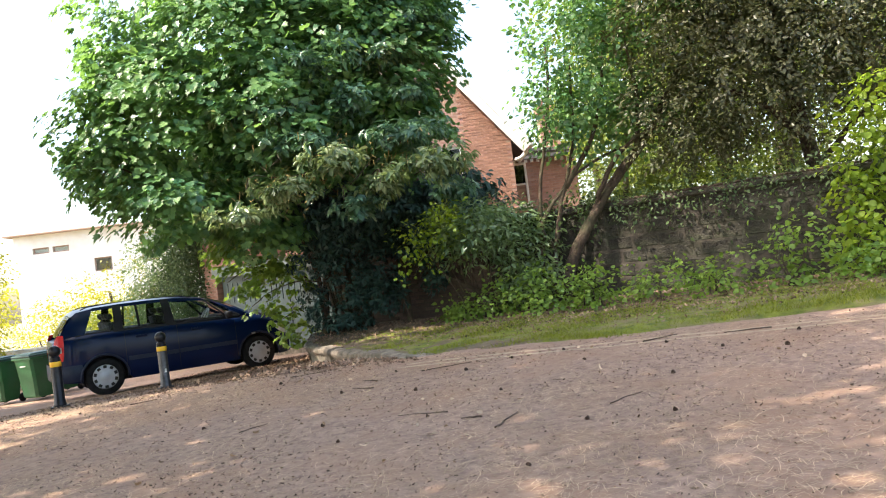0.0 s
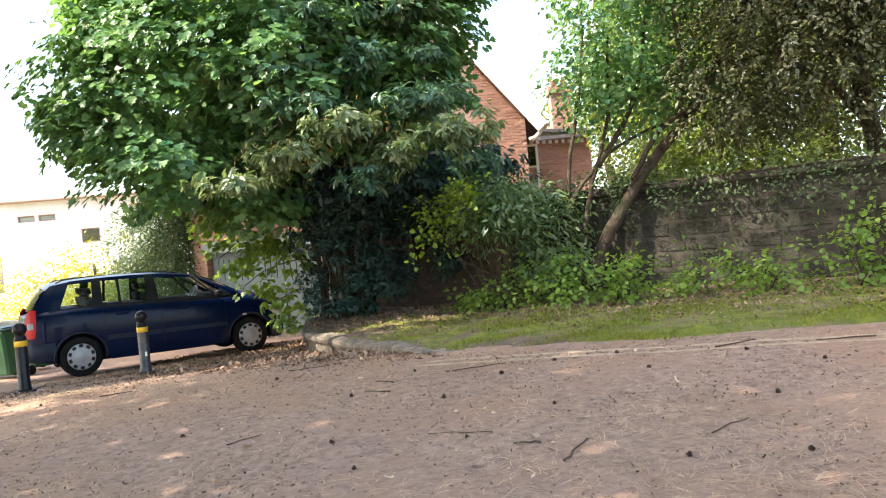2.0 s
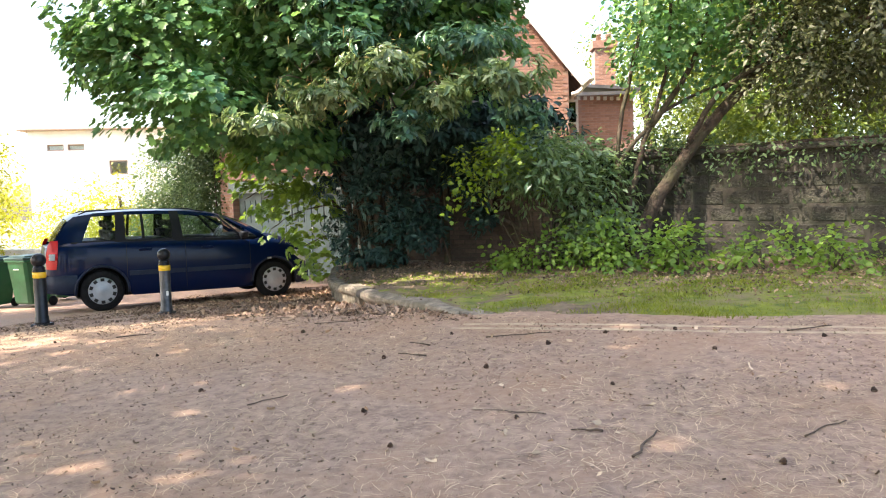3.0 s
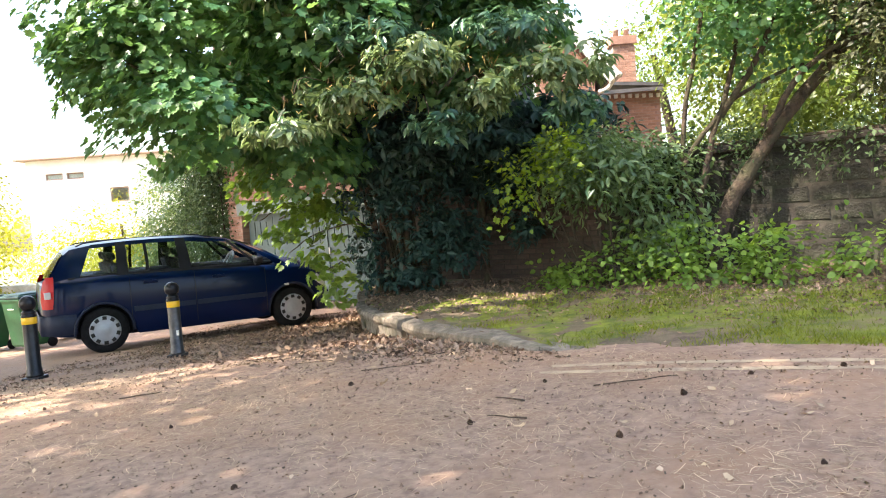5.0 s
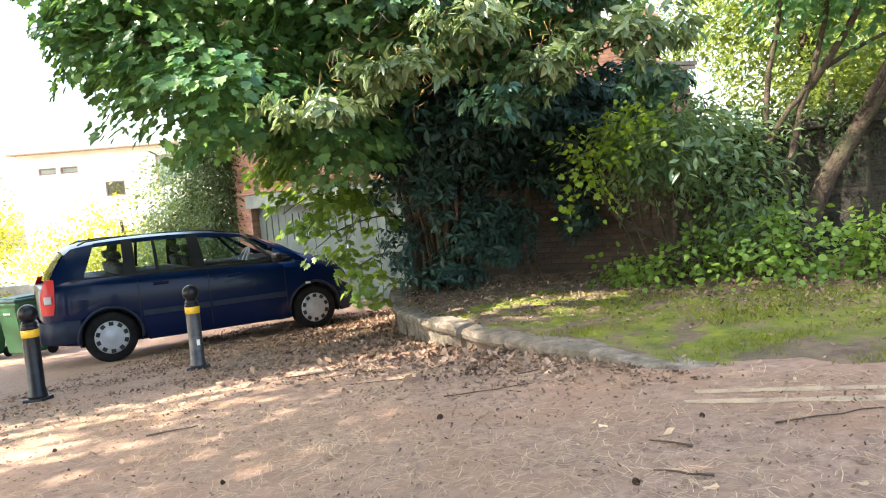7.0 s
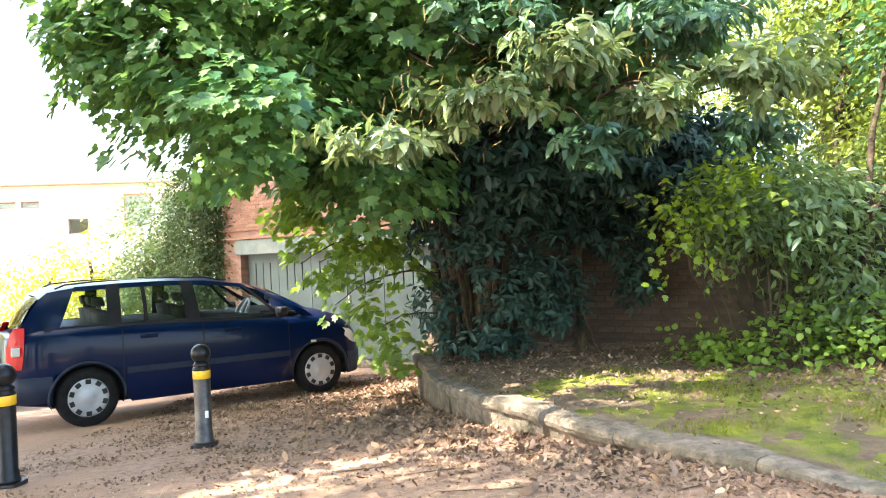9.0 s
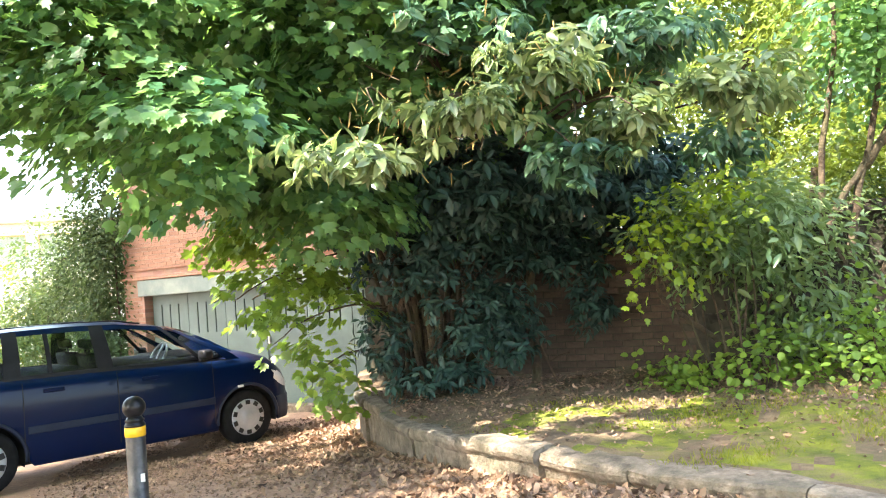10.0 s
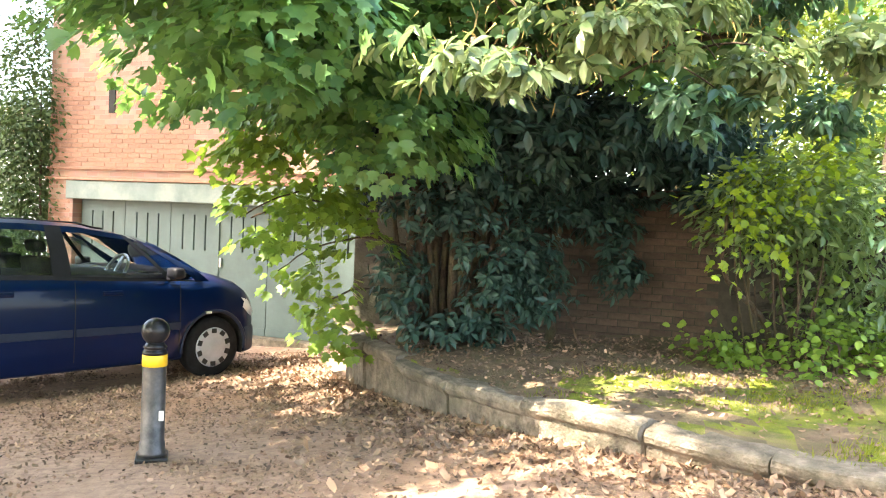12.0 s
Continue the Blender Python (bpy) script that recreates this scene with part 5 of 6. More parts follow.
prop = thing("dead_stick", Matrix(), "pale dead stick leaning in the shade under the tree", "branch")
part("stick", tube(bmesh.new(), curve_points([(-0.60, 13.5, 0.22), (-0.68, 13.54, 0.36), (-0.80, 13.6, 0.72)], 4, random.Random(8), 0.006), [0.017 - 0.0008 * i for i in range(9)], 6), TWIG, prop, smooth=True)
part("side_shoot", tube(bmesh.new(), [(-0.72, 13.56, 0.5), (-0.6, 13.55, 0.56), (-0.48, 13.56, 0.58)], [0.008, 0.006, 0.004], 5), TWIG, prop, smooth=True)


def build_leaning_tree():
    rng = random.Random(61)
    tree = thing("leaning_tree", Matrix(), "leaning tree with a bare slanting trunk in front of the wall", "tree")
    bm = bmesh.new()
    main = curve_points([(1.80, 11.9, 0.25), (1.98, 11.9, 0.95), (2.24, 11.9, 1.42), (2.74, 11.9, 2.10), (3.33, 11.9, 2.74), (3.8, 11.9, 3.4), (4.3, 11.9, 4.25), (4.7, 12.0, 5.4)], 5, rng, 0.012)
    n = len(main)
    tube(bm, main, [0.10 * (1 - 0.5 * i / n) for i in range(n)], 10, 0.08, rng)
    part("trunk", bm, BARK, tree, smooth=True)
    limbs = [[(2.5, 11.8, 1.95), (2.9, 11.7, 2.6), (3.4, 11.6, 2.9), (3.9, 11.5, 3.0)], [(1.72, 12.0, 0.3), (1.8, 12.1, 1.2), (1.65, 12.1, 1.66), (2.1, 12.1, 2.25), (2.55, 12.1, 2.55), (3.1, 12.1, 2.75)],
             [(1.82, 12.1, 1.3), (2.0, 12.1, 2.0), (2.3, 12.1, 2.9), (2.4, 12.1, 4.2)], [(1.5, 12.2, 0.3), (1.62, 12.2, 1.3), (1.7, 12.2, 2.2), (2.0, 12.2, 3.6), (2.1, 12.3, 4.6)], [(3.23, 11.8, 2.68), (3.3, 11.7, 3.4), (3.2, 11.6, 4.4)],
             [(2.1, 12.1, 2.2), (2.7, 12.0, 3.2), (3.0, 12.0, 4.6)]]
    for pts in limbs:
        bm = bmesh.new()
        c = curve_points(pts, 5, rng, 0.012)
        tube(bm, c, [0.045 * (1 - 0.65 * i / len(c)) for i in range(len(c))], 7, 0.08, rng)
        part("limb", bm, BARK, tree, smooth=True)
    crown("crown", [(2.9, 12.0, 4.6, 1.3, 1.0, 1.5), (2.2, 12.1, 3.7, 0.7, 0.6, 0.8), (3.6, 11.8, 5.6, 1.6, 1.2, 1.4), (3.1, 12.3, 3.3, 1.1, 0.8, 0.7)], 1500, 7, "round", 0.085, MAPLE, 62, tree, droop=0.4, inner=0.15)
    return tree


build_leaning_tree()


def build_right_tree():
    """The fine-leaved dark tree that hangs over the wall."""
    rng = random.Random(71)
    tree = thing("evergreen_oak", Matrix(), "dark fine-leaved evergreen tree hanging over the stone wall", "tree")
    bm = bmesh.new()
    for pts, r in (([(6.0, 11.6, 0.3), (5.9, 11.5, 1.6), (5.5, 11.3, 3.2), (5.2, 11.0, 5.0)], 0.16), ([(5.7, 11.4, 2.4), (4.9, 11.0, 3.0), (4.2, 10.8, 3.3)], 0.06), ([(5.8, 11.4, 2.0), (6.2, 10.9, 2.6), (6.6, 10.4, 3.0)], 0.05)):
        c = curve_points(pts, 5, rng, 0.015)
        tube(bm, c, [r * (1 - 0.6 * i / len(c)) for i in range(len(c))], 8, 0.08, rng)
    part("trunk", bm, BARK, tree, smooth=True)
    crown("crown", [(4.9, 10.9, 3.6, 1.5, 1.2, 1.2), (5.9, 10.6, 4.6, 2.0, 1.5, 1.7), (4.3, 11.0, 4.8, 1.3, 1.2, 1.4), (7.2, 10.0, 3.8, 1.6, 1.3, 1.5), (4.6, 11.2, 6.4, 2.0, 1.6, 1.4), (3.9, 11.3, 3.0, 0.9, 0.8, 0.8)], 6500, 12, "oval", 0.082, HOLLY, 72, tree, droop=0.5, spread=0.4, inner=0.3, low=2.0)
    crown("crown", [(5.3, 9.4, 1.5, 0.4, 0.35, 0.9), (5.7, 9.2, 2.3, 0.6, 0.4, 0.8), (5.4, 9.2, 0.7, 0.5, 0.35, 0.4)], 260, 7, "round", 0.09, LIGHT_LEAF, 73, tree, droop=0.6, inner=0.2)
    return tree


build_right_tree()


def back_tree(name, label, x, y, h, r, n, size, mat, seed, low=0.25):
    rng = random.Random(seed)
    z0 = road_z(x, y)
    tree = thing(name, Matrix(), label, "tree")
    bm = bmesh.new()
    pts = curve_points([(x, y, z0 - 0.2), (x + rng.uniform(-0.3, 0.3), y, z0 + h * 0.3), (x + rng.uniform(-0.5, 0.5), y, z0 + h * 0.75)], 5)
    tube(bm, pts, [0.035 * h * (1 - 0.7 * i / len(pts)) for i in range(len(pts))], 8)
    part("trunk", bm, BARK, tree, smooth=True)
    blobs = [(x, y, z0 + h * 0.65, r * 0.8, r * 0.8, h * 0.33)]
    for k in range(6):
        a = 2 * math.pi * k / 6 + rng.uniform(-0.3, 0.3)
        blobs.append((x + math.cos(a) * r * 0.6, y + math.sin(a) * r * 0.5, z0 + h * rng.uniform(low + 0.1, 0.85), r * 0.5, r * 0.5, h * 0.2))
    crown("crown", blobs, n, 8, "oval", size, mat, seed, tree, droop=0.5, spread=size * 5, inner=0.3, lump=0.5, lump_scale=1.5 / r)
    return tree


# behind the wall and the house
for i, (x, y, h, r, n, mat) in enumerate([(5.2, 18.5, 8.0, 2.1, 1500, FAR_LEAF), (6.0, 15.5, 7.0, 2.0, 1200, FAR_LEAF), (3.9, 15.2, 3.6, 1.3, 700, FAR_LEAF), (7.0, 15.0, 8.0, 3.0, 1500, FAR_LEAF), (10.5, 13.5, 9.0, 3.2, 1500, FAR_LEAF), (8.0, 24.0, 9.5, 3.0, 1300, FAR_LEAF), (6.8, 31.0, 9.0, 3.0, 900, FAR_LEAF), (13.0, 18.0, 12.0, 4.5, 1400, FAR_LEAF), (9.5, 20.0, 12.0, 4.0, 1400, FAR_LEAF)]):
    back_tree("garden_tree", "sunlit yellow-green garden tree behind the stone wall", x, y, h, r, n, 0.12 if y < 17 else 0.17, mat, 80 + i, 0.1)
# beyond the car
for i, (x, y, h, r, n, mat, lab) in enumerate([(-11.0, 25.0, 3.4, 1.8, 700, YELLOW_LEAF, "yellow-green garden shrub beyond the car"), (-8.9, 24.2, 4.6, 1.3, 1300, LAUREL_LIT, "dark leafy shrub beside the garage"), (-13.2, 27.0, 3.0, 1.6, 500, YELLOW_LEAF, "yellow-green garden shrub beyond the car"), (-14.8, 22.0, 5.2, 1.9, 2200, YELLOW_LEAF, "sunlit yellow-green tree beyond the bins"), (-17.5, 33.0, 2.0, 1.4, 300, YELLOW_LEAF, "low sunlit bush before the white house"), (-33.0, 50.0, 7.0, 4.5, 500, YELLOW_LEAF, "hazy far tree beside the white house"), (-42.0, 52.0, 8.0, 5.0, 500, YELLOW_LEAF, "hazy far tree beside the white house"), (-52.0, 50.0, 8.0, 5.0, 500, YELLOW_LEAF, "hazy far tree beside the white house")]):
    back_tree("garden_shrub", lab, x, y, h, r, n, 0.12 if y < 40 else 0.35, mat, 95 + i, 0.0)
# ivy up the garage's corner
ivy = thing("ivy", Matrix(), "dark ivy climbing the corner of the brick garage", "ivy")
crown("foliage", [(plan(-18.1, 12.5).x, plan(-18.1, 12.5).y, 1.4, 0.45, 0.35, 1.9), (plan(-18.0, 12.45).x, plan(-18.0, 12.45).y, 3.4, 0.5, 0.3, 1.4), (plan(-18.9, 12.8).x, plan(-18.9, 12.8).y, 1.8, 0.7, 0.5, 1.7)], 1800, 8, "oval", 0.10, IVY, 105, ivy, droop=0.7, inner=0.5)
part("stem", tube(bmesh.new(), [plan(-17.9, 12.45, -0.6), plan(-17.85, 12.48, 1.0), plan(-17.9, 12.48, 3.4)], [0.03, 0.025, 0.01], 6), BARK, ivy)
wall_ivy = thing("ivy", Matrix(), "dark ivy trailing over the top of the stone wall", "ivy")
crown("foliage", [(plan(s, 11.2).x, plan(s, 11.2).y, 1.88, 0.6, 0.36, 0.13 + 0.10 * (k % 3)) for k, s in enumerate(np.arange(-7.2, 4, 0.75))], 850, 8, "oval", 0.075, IVY, 106, wall_ivy, droop=0.8, inner=0.3)
part("stem", tube(bmesh.new(), [plan(-7.2, 11.15, 1.9), plan(-3.0, 11.17, 1.9), plan(4.0, 11.15, 1.9)], [0.02, 0.02, 0.01], 6), BARK, wall_ivy)

# ---- unseen trees added behind and beside the walker, whose shade falls on the road, forecourt and garage ----
for i, (x, y, h, r, n) in enumerate([(-9.8, 3.8, 16.0, 4.6, 1000), (-6.6, 5.6, 17.0, 4.0, 1500), (-9.5, -2.5, 13.0, 5.0, 1400), (-9.8, 10.2, 9.5, 2.1, 1300), (-12.2, 12.2, 9.5, 2.3, 1300), (-6.0, 1.0, 12.0, 4.2, 1050), (-17.2, 17.0, 24.0, 4.6, 3000), (-2.0, -8.0, 13.0, 4.5, 900)]):
    back_tree("roadside_tree", "unseen tall tree added beside the road for its shade", x, y, h, r, n, 0.30, MAPLE, 120 + i, 0.42)

# ---- far buildings ----


def build_white_house():
    h = thing("white_house", pose(-24.5, 44.0, -1.7, 0, 0, 8), "large white rendered house with a low roof, glaring in the sun", "house")
    bm = bmesh.new()
    W, D, H = 18.0, 8.0, 7.4
    wins = [(4.3, 4.9, 1.0, 0.8), (4.6, 1.6, 1.3, 0.9), (1.0, 6.3, 0.9, 0.35), (2.1, 6.3, 0.9, 0.35), (7.0, 5.2, 1.4, 1.7), (8.9, 5.2, 1.4, 1.7), (10.7, 5.2, 2.2, 1.6), (8.6, 2.4, 1.2, 1.6), (10.6, 2.6, 1.4, 1.6), (14.0, 5.2, 1.4, 1.7), (14.0, 2.4, 1.4, 1.7)]
    xs = sorted({0, W, *[a for w in wins for a in (w[0], w[0] + w[2])]})
    zs = sorted({0, H, *[a for w in wins for a in (w[1], w[1] + w[3])]})
    for i in range(len(xs) - 1):
        for j in range(len(zs) - 1):
            cx, cz = (xs[i] + xs[i + 1]) / 2, (zs[j] + zs[j + 1]) / 2
            if not any(w[0] < cx < w[0] + w[2] and w[1] < cz < w[1] + w[3] for w in wins):
                box(bm, xs[i], xs[i + 1], 0, 0.3, zs[j], zs[j + 1])
    bmesh.ops.remove_doubles(bm, verts=bm.verts, dist=0.001)
    part("wall", bm, RENDER_WHITE, h)
    for q in ((0, 0.3, 0.302, D), (W - 0.3, W, 0.302, D), (0.302, W - 0.302, D - 0.3, D)):
        part("wall", box(bmesh.new(), *q, 0, H), RENDER_WHITE, h)
    part("roof", box(bmesh.new(), -0.4, W + 0.4, -0.5, D + 0.4, H, H + 0.10, 0.03), MORTAR, h)
    for k, (x, z, w, t) in enumerate(wins):
        bm = bmesh.new()
        for a in ((x, x + 0.07, z, z + t), (x + w - 0.07, x + w, z, z + t), (x + 0.07, x + w - 0.07, z, z + 0.07), (x + 0.07, x + w - 0.07, z + t - 0.07, z + t)):
            box(bm, a[0], a[1], 0.12, 0.2, a[2], a[3])
        win = part("window", bm, TIMBER if z > 5 and x > 6 else MORTAR, h)
        part("pane", box(bmesh.new(), x + 0.07, x + w - 0.07, 0.15, 0.17, z + 0.07, z + t - 0.07), GLASS, win)
        # white panels behind some panes stand for the glare that bleaches the windows
        if k in (2, 3, 4, 5, 6, 7, 9, 10):
            part("curtain", box(bmesh.new(), x, x + w, 0.24, 0.26, z, z + t), RENDER_WHITE, win)
    part("floor_slab", box(bmesh.new(), 0.3, W - 0.3, 0.3, D - 0.3, 0, 0.1), DARK, h)
    bm = box(bmesh.new(), 8.2, 13.4, -1.1, -0.003, 4.75, 4.9, 0.02)
    part("balcony", bm, RENDER_WHITE, h)
    part("balcony_rail", box(bmesh.new(), 8.2, 13.4, -1.1, -1.05, 4.9, 5.5), RENDER_WHITE, h)
    return h


build_white_house()


def build_low_wall():
    bm = bmesh.new()
    box(bm, -26, -9.8, 22.4, 22.75, -1.6, 0.25, 0.03)
    ob = part("wall_low", bm, material("pale_low_wall", (0.50, 0.50, 0.45), (0.68, 0.66, 0.6), 3.0, 0.9, bump=0.4, stain=(0.25, 0.27, 0.2)))
    tagged(ob, "low pale boundary wall beyond the parked car", "wall", kind="structure")


build_low_wall()


def build_sign():
    s = thing("road_sign", pose(-13.2, 27.0, road_z(-13.2, 27.0)), "round blue road sign on a grey post", "sign")
    part("post", lathe(bmesh.new(), [(0.035, 0), (0.035, 1.9)], 12), CHROME, s)
    part("disc", lathe(bmesh.new(), [(0.02, -0.006), (0.28, -0.006), (0.28, 0.006), (0.02, 0.006)], 28, pose(0, -0.05, 1.95, 90, 0, 0)), BLUE_SIGN, s)
    return s


build_sign()

# ---- litter, twigs and cones ----


def on_ground(x, y):
    return road_z(x, y) + 0.008 * noise.noise(Vector((x * 1.3, y * 1.3, 0)))


def inside_verge(x, y):
    pts = EDGE
    for (x0, y0), (x1, y1) in zip(pts, pts[1:]):
        if min(y0, y1) <= y < max(y0, y1) + 1e-9:
            t = (y - y0) / (y1 - y0)
            return x > x0 + (x1 - x0) * t
    return False


def scatter(name, n, area, size, shape, mat, seed, height, label, category, lean=0.25, mask=None, lift=0.004):
    rng = np.random.default_rng(seed)
    p = []
    while len(p) < n:
        x, y = rng.uniform(area[0], area[1]), rng.uniform(area[2], area[3])
        if mask is None or mask(x, y, rng):
            p.append((x, y, height(x, y) + lift))
    p = np.array(p)
    ob = leaf_mesh(name, p, np.array([0, 0, 1.0]) + rng.normal(size=p.shape) * lean, rng.normal(size=p.shape) * np.array([1, 1, 0.1]), size * rng.uniform(0.5, 1.3, n), shape, mat)
    return tagged(ob, label, category, kind="stuff")


LEAF_SHAPES["needle"] = ([(-0.014, 0, 0), (0.014, 0, 0), (0.075, 0.5, 0.03), (0.012, 1.0, 0), (-0.012, 1.0, 0), (0.045, 0.5, 0.03)], [(0, 1, 2), (0, 2, 5), (5, 2, 3), (5, 3, 4)])
patch = lambda x, y, k=0.55: noise.noise(Vector((x * k, y * k * 1.6, 4.0)))
scatter("pine_needles", 60000, (-6.5, 4.0, 2.2, 10.2), 0.085, "needle", NEEDLES, 201, on_ground, "long dry pine needles scattered over the asphalt", "litter", 0.10, lambda x, y, r: not inside_verge(x, y) and patch(x, y) + r.uniform(-0.6, 0.5) > 0)
scatter("needle_crumbs", 45000, (-6.5, 4.0, 2.2, 10.0), 0.034, "needle", LITTER, 206, on_ground, "brown broken pine needles lying in drifts on the road", "litter", 0.12, lambda x, y, r: not inside_verge(x, y) and patch(x + 7, y, 0.8) + r.uniform(-0.45, 0.3) > 0)
scatter("bark_crumbs", 20000, (-6.5, 4.0, 2.2, 11.0), 0.022, "shard", LITTER, 202, on_ground, "small dry crumbs of bark and leaf on the road", "litter", 0.4, lambda x, y, r: not inside_verge(x, y) and patch(x, y, 0.9) + r.uniform(-0.4, 0.6) > 0)
scatter("fallen_leaves", 21000, (-6.2, -0.4, 8.2, 17.5), 0.037, "shard", LITTER, 203, on_ground, "drift of dry brown leaves along the kerb and garage", "litter", 0.55, lambda x, y, r: not inside_verge(x, y) and (inside_verge(x + abs(r.normal()) * 0.8, y - 0.2) or r.random() < 0.5 * (y - 8.6) / 4 and patch(x, y, 0.9) + r.uniform(-0.5, 0.35) > 0.0), 0.008)
scatter("dry_leaves", 2600, (-5.0, -0.6, 9.0, 17.0), 0.075, "shard", LITTER, 208, on_ground, "larger curled brown leaves heaped along the kerb", "litter", 0.6, lambda x, y, r: not inside_verge(x, y) and inside_verge(x + abs(r.normal()) * 0.9, y - 0.2), 0.012)
scatter("leaf_mould", 30000, (-6.5, -0.6, 9.0, 17.0), 0.045, "needle", LITTER, 209, on_ground, "dark brown needle mould covering the forecourt", "litter", 0.15, lambda x, y, r: not inside_verge(x, y) and patch(x, y, 0.7) + r.uniform(-0.35, 0.45) > 0)
scatter("pale_leaf", 130, (-4.5, 3.0, 4.5, 11.0), 0.06, "shard", NEEDLES, 207, on_ground, "pale curled dry leaves lying on the road", "litter", 0.35, lambda x, y, r: not inside_verge(x, y), 0.01)
scatter("verge_leaves", 8500, (-2.6, 6.5, 7.6, 14.5), 0.045, "shard", LITTER, 204, lambda x, y: verge_z(x, y) + 0.02 * noise.noise(Vector((x, y, 0)) * 1.7), "dry leaves lying on the verge and bare soil", "litter", 0.5, lambda x, y, r: inside_verge(x - 0.12, y) and x * 0.606 + y * 0.795 < 11.0 and (x * 0.606 + y * 0.795 > 8.6 + r.uniform(-1.2, 0.6) or r.random() < 0.05), 0.016)
scatter("grass_tufts", 15000, (-2.4, 7.0, 6.2, 12.5), 0.055, "blade", BLADE, 205, lambda x, y: verge_z(x, y) + 0.02 * noise.noise(Vector((x, y, 0)) * 1.7), "short mossy grass on the verge", "grass", 0.0, lambda x, y, r: inside_verge(x - 0.15, y) and x * 0.606 + y * 0.795 < 9.3 and patch(x, y, 1.1) + r.uniform(-0.4, 0.5) > 0.16 + 0.35 * (x < 0.1), 0.0)


def stand_grass():
    """Grass blades point up."""
    ob = bpy.data.objects["grass_tufts"]
    me = ob.data
    n = len(me.vertices) // 4
    co = np.empty(len(me.vertices) * 3)
    me.vertices.foreach_get("co", co)
    co = co.reshape(n, 4, 3)
    base = co[:, :1].mean(axis=1, keepdims=True)
    rng = np.random.default_rng(9)
    h = 0.045 * rng.uniform(0.4, 1.2, n)
    lean = rng.normal(size=(n, 2)) * 0.02
    out = co.copy()
    out[:, 2, 2] = base[:, 0, 2] + h * 0.6
    out[:, 3, 2] = base[:, 0, 2] + h
    out[:, 2, :2] = out[:, 1, :2] * 0.6 + out[:, 0, :2] * 0.4 + lean * 0.5
    out[:, 3, :2] = out[:, 0, :2] + lean
    me.vertices.foreach_set("co", out.ravel())
    me.update()


stand_grass()


def cone_mesh():
    """A closed pine cone of overlapping scales."""
    bm = bmesh.new()
    for ring in range(6):
        z = 0.008 + ring * 0.009
        r = 0.024 * math.sin(math.pi * (ring + 0.8) / 7) + 0.004
        for k in range(7):
            a = 2 * math.pi * (k + 0.5 * (ring % 2)) / 7
            c = Vector((math.cos(a) * r * 0.7, math.sin(a) * r * 0.7, z))
            t = Vector((math.cos(a), math.sin(a), 0.5)) * r * 0.75
            s = Vector((-math.sin(a), math.cos(a), 0)) * r * 0.55
            u = Vector((0, 0, 0.006))
            v = [bm.verts.new(q) for q in (c - s, c + s, c + t + s * 0.5, c + t - s * 0.5, c + u + t * 0.6)]
            bm.faces.new((v[0], v[1], v[2], v[3]))
            for i, j in ((0, 1), (1, 2), (2, 3), (3, 0)):
                bm.faces.new((v[i], v[j], v[4]))
    lathe(bm, [(0.006, 0.0), (0.016, 0.012), (0.019, 0.03), (0.012, 0.052), (0.003, 0.066)], 8)
    me = bpy.data.meshes.new("pine_cone")
    bm.to_mesh(me)
    bm.free()
    me.materials.append(CONE_BROWN)
    return me


def build_cones():
    rng = random.Random(77)
    me = cone_mesh()
    spots = [(-0.4, 6.51), (-1.07, 5.78), (1.11, 6.6), (1.59, 5.56), (0.33, 5.96), (-1.07, 6.96), (-4.2, 8.41), (0.55, 7.3), (1.05, 7.25), (-0.9, 5.2), (-0.25, 5.5), (0.75, 4.75), (-2.2, 6.4), (2.2, 6.2), (1.9, 6.75), (-0.6, 7.6), (0.1, 7.05), (2.6, 5.9), (0.3, 4.0), (-2.9, 7.5), (-1.9, 8.1), (1.3, 4.6), (2.9, 6.4)]
    for x, y in spots:
        ob = new("pine_cone", me)
        s = rng.uniform(0.38, 0.6)
        ob.matrix_world = pose(x, y, on_ground(x, y) + 0.017 * s, 90, 0, rng.uniform(0, 360)) @ Matrix.Diagonal((s, s, s, 1))
        tagged(ob, "dark brown pine cone lying on the asphalt", "pine cone", "pine cones on the road")


build_cones()


def build_twigs():
    rng = random.Random(78)
    spots = [(0.28, 5.04, 0.34, 60, 0.009), (-3.54, 8.52, 0.30, 15, 0.008), (-0.89, 6.98, 0.24, 150, 0.008), (-1.6, 8.55, 0.55, 8, 0.006), (-0.85, 7.3, 0.2, 140, 0.008), (0.05, 5.25, 0.15, 165, 0.009), (-0.1, 7.4, 0.5, 5, 0.006), (-1.2, 9.0, 0.4, 20, 0.006), (-2.6, 9.9, 0.5, 12, 0.006), (-0.3, 5.6, 0.4, 160, 0.005), (1.1, 5.1, 0.3, 30, 0.006), (-2.3, 9.3, 0.6, 170, 0.006), (-3.0, 10.2, 0.45, 5, 0.007), (1.9, 7.0, 0.35, 10, 0.008), (2.6, 6.7, 0.4, 165, 0.009), (-1.7, 6.1, 0.25, 35, 0.005)]
    for x, y, length, turn, r in spots:
        d = Vector((math.cos(radians(turn)), math.sin(radians(turn)), 0))
        pts = []
        for k in range(6):
            q = Vector((x, y, 0)) + d * length * (k / 5 - 0.5) + Vector((-d.y, d.x, 0)) * rng.uniform(-0.012, 0.012)
            q.z = on_ground(q.x, q.y) + r * 0.8 + 0.004
            pts.append(q)
        ob = part("twig", tube(bmesh.new(), pts, [r * 0.8 * (1 - 0.09 * k) for k in range(6)], 6), TWIG, smooth=True)
        tagged(ob, "dry brown twig lying on the ground", "twig", "twigs on the road")


build_twigs()

# ---- pieces of the walls: stones and bricks ----


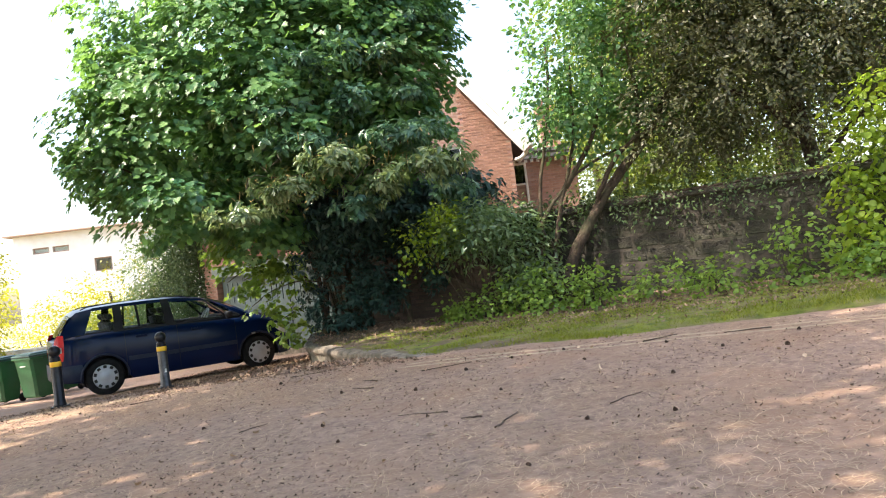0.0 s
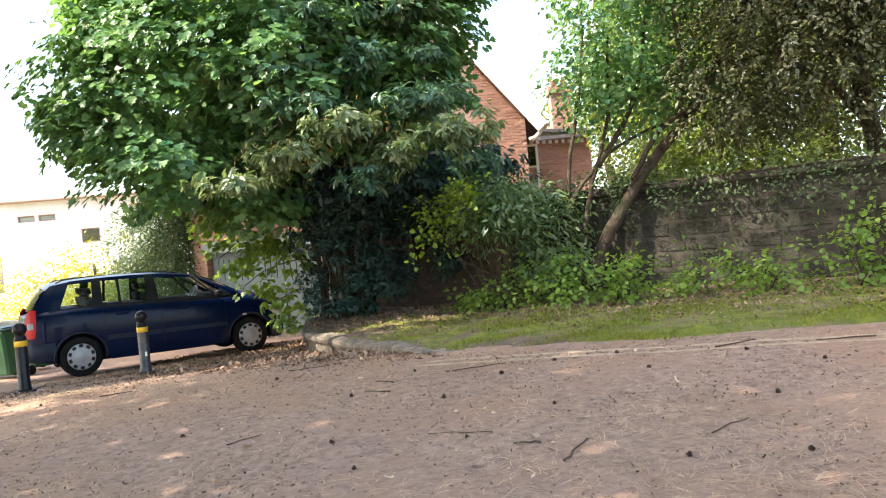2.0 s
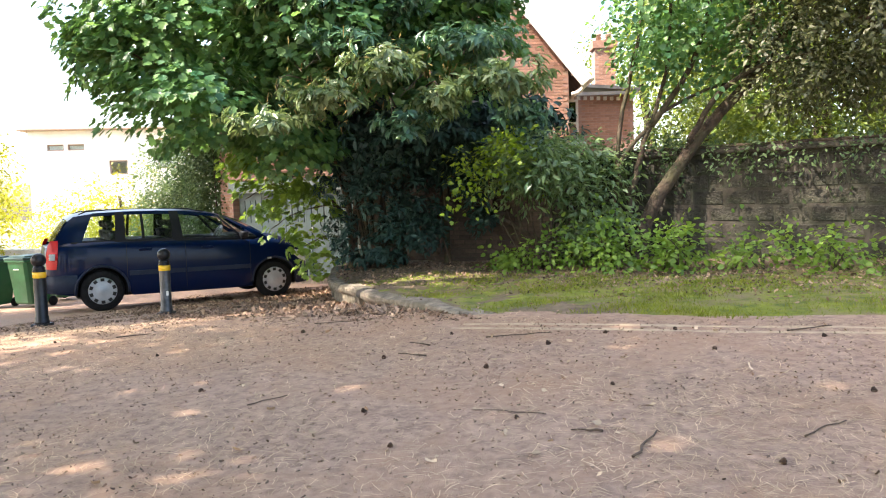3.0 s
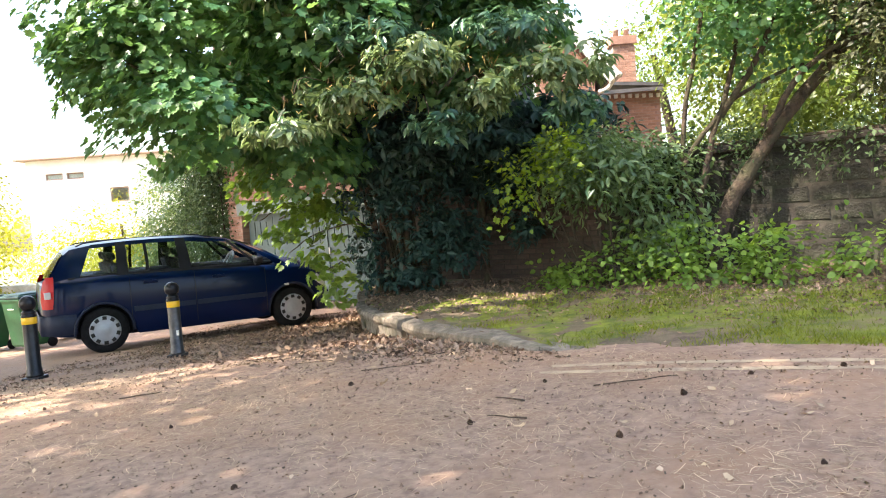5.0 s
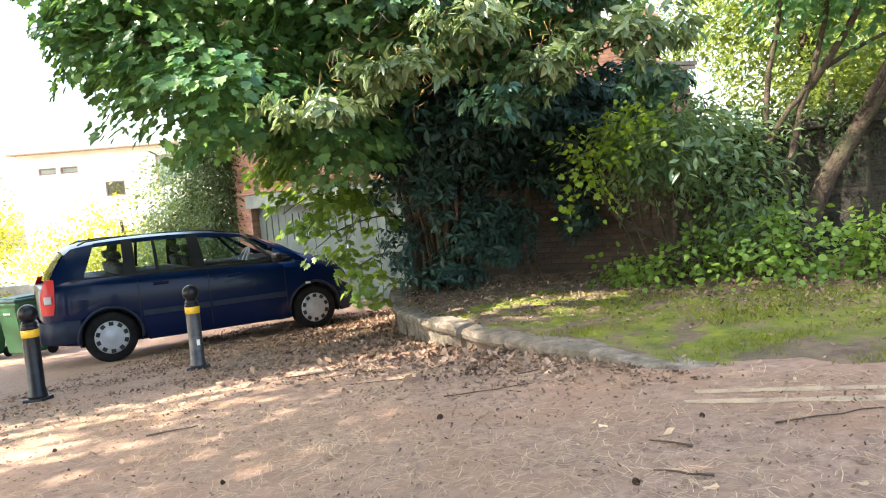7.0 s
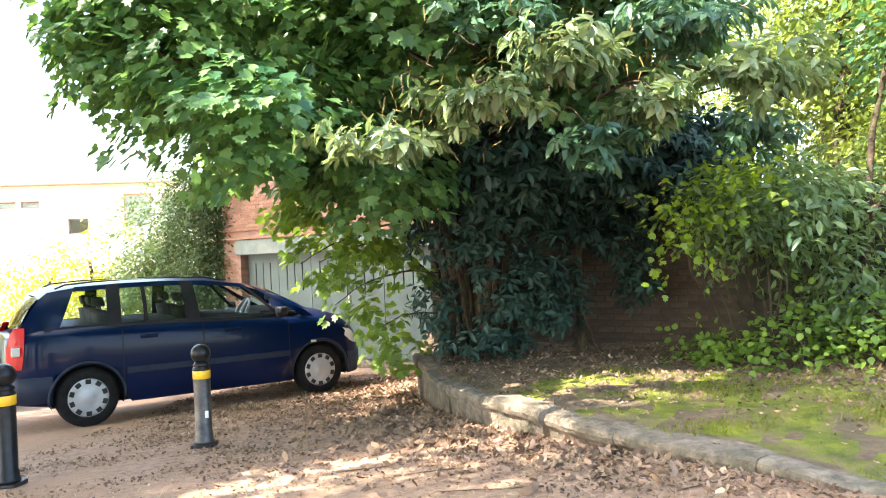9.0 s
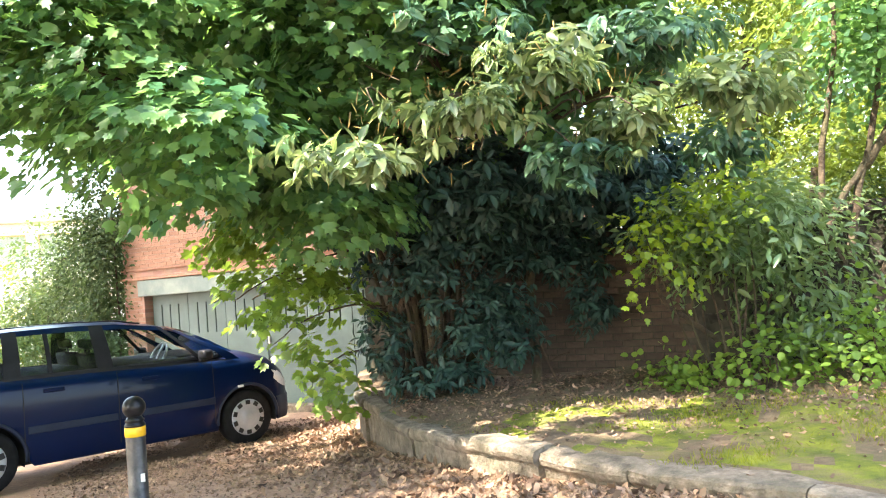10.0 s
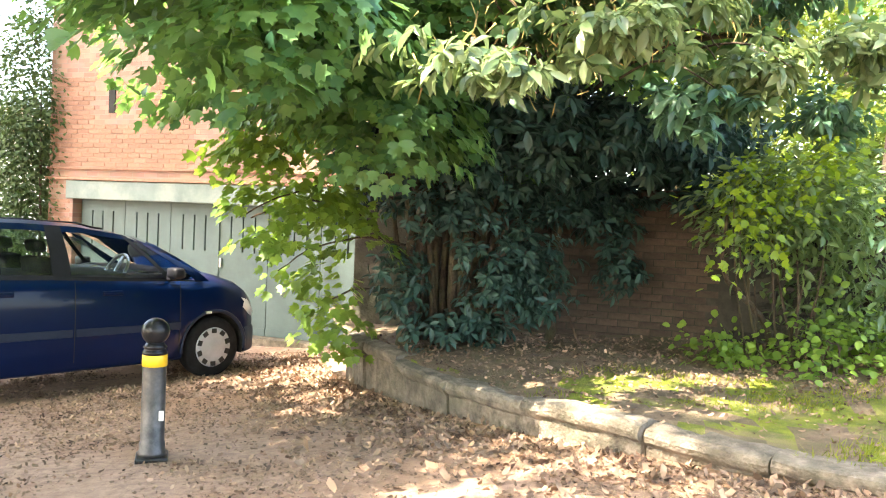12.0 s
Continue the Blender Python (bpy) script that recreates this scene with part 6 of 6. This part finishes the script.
def piece_meshes(name, w, h, d, bevel, count, mat, seed, rough):
    """A few alike blocks: local x along the wall, y into it, z up; the front face stands at y = 0."""
    rng = random.Random(seed)
    out = []
    for _ in range(count):
        bm = bmesh.new()
        b = bevel
        jig = lambda q: rng.uniform(-q, q)
        back = [bm.verts.new((sx * w / 2, d, sz * h / 2)) for sx, sz in ((-1, -1), (1, -1), (1, 1), (-1, 1))]
        rim = [bm.verts.new((sx * w / 2 + jig(rough), b + jig(rough), sz * h / 2 + jig(rough))) for sx, sz in ((-1, -1), (1, -1), (1, 1), (-1, 1))]
        front = [bm.verts.new((sx * (w / 2 - b) + jig(rough), jig(rough), sz * (h / 2 - b) + jig(rough))) for sx, sz in ((-1, -1), (1, -1), (1, 1), (-1, 1))]
        bm.faces.new(front)
        for a, c in ((front, rim), (rim, back)):
            for i in range(4):
                bm.faces.new((a[i], c[i], c[(i + 1) % 4], a[(i + 1) % 4]))
        bmesh.ops.recalc_face_normals(bm, faces=bm.faces)
        me = bpy.data.meshes.new(name)
        bm.to_mesh(me)
        bm.free()
        me.materials.append(mat)
        out.append(me)
    return out


def lay(name, meshes, parent, s0, s1, z0, z1, w, h, joint, d, seed, ok=lambda s, z: True, limit=300, m=FRONT):
    rng = random.Random(seed)
    z, row, made = z0, 0, 0
    while z + h <= z1 + 1e-6:
        s = s0 - (w / 2 if row % 2 else 0)
        while s < s1:
            c = s + w / 2
            if c - w / 2 >= s0 - 1e-6 and c + w / 2 <= s1 + 1e-6 and ok(c, z + h / 2) and made < limit:
                ob = new(name, rng.choice(meshes))
                ob.parent = parent
                ob.matrix_local = m @ pose(c, d - rng.uniform(0.004, 0.010), z + h / 2)
                made += 1
            s += w + joint
        z += h + joint
        row += 1


STONES = piece_meshes("stone", 0.40, 0.20, 0.10, 0.02, 6, STONE, 301, 0.010)
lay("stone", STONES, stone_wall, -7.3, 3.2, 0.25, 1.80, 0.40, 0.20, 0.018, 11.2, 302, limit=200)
BRICKS = piece_meshes("brick", 0.215, 0.065, 0.06, 0.004, 4, BRICK, 303, 0.002)
gable_part = next(o for o in house.children if o.name.startswith("gable_wall"))
lay("brick", BRICKS, gable_part, 0.93, 2.3, 2.3, 5.9, 0.215, 0.065, 0.01, 21.0, 304, lambda s, z: z < roof_line(s + 0.1) - 0.1, 300, HERE)
garage_part = next(o for o in garage.children if o.name.startswith("wall"))
lay("brick", BRICKS, garage_part, -17.75, -14.9, 2.10, 3.55, 0.215, 0.065, 0.01, 12.54, 305, lambda s, z: not (-16.9 < s < -16.05 and z > 2.8), 270)
lay("brick", BRICKS, garage_part, -17.75, -17.25, 0.3, 1.58, 0.215, 0.065, 0.01, 12.54, 306)
chimney_part = next(o for o in chimney.children if o.name.startswith("stack"))
lay("brick", BRICKS, chimney_part, 4.05, 4.72, 4.6, 6.05, 0.215, 0.065, 0.01, 27.0, 307, m=HERE)
wing_part = next(o for o in wing.children if o.name.startswith("wall"))
lay("brick", BRICKS, wing_part, 2.31, 4.6, 3.0, 4.15, 0.215, 0.065, 0.01, 24.0, 309, lambda s, z: not s < 3.15, 110, HERE)
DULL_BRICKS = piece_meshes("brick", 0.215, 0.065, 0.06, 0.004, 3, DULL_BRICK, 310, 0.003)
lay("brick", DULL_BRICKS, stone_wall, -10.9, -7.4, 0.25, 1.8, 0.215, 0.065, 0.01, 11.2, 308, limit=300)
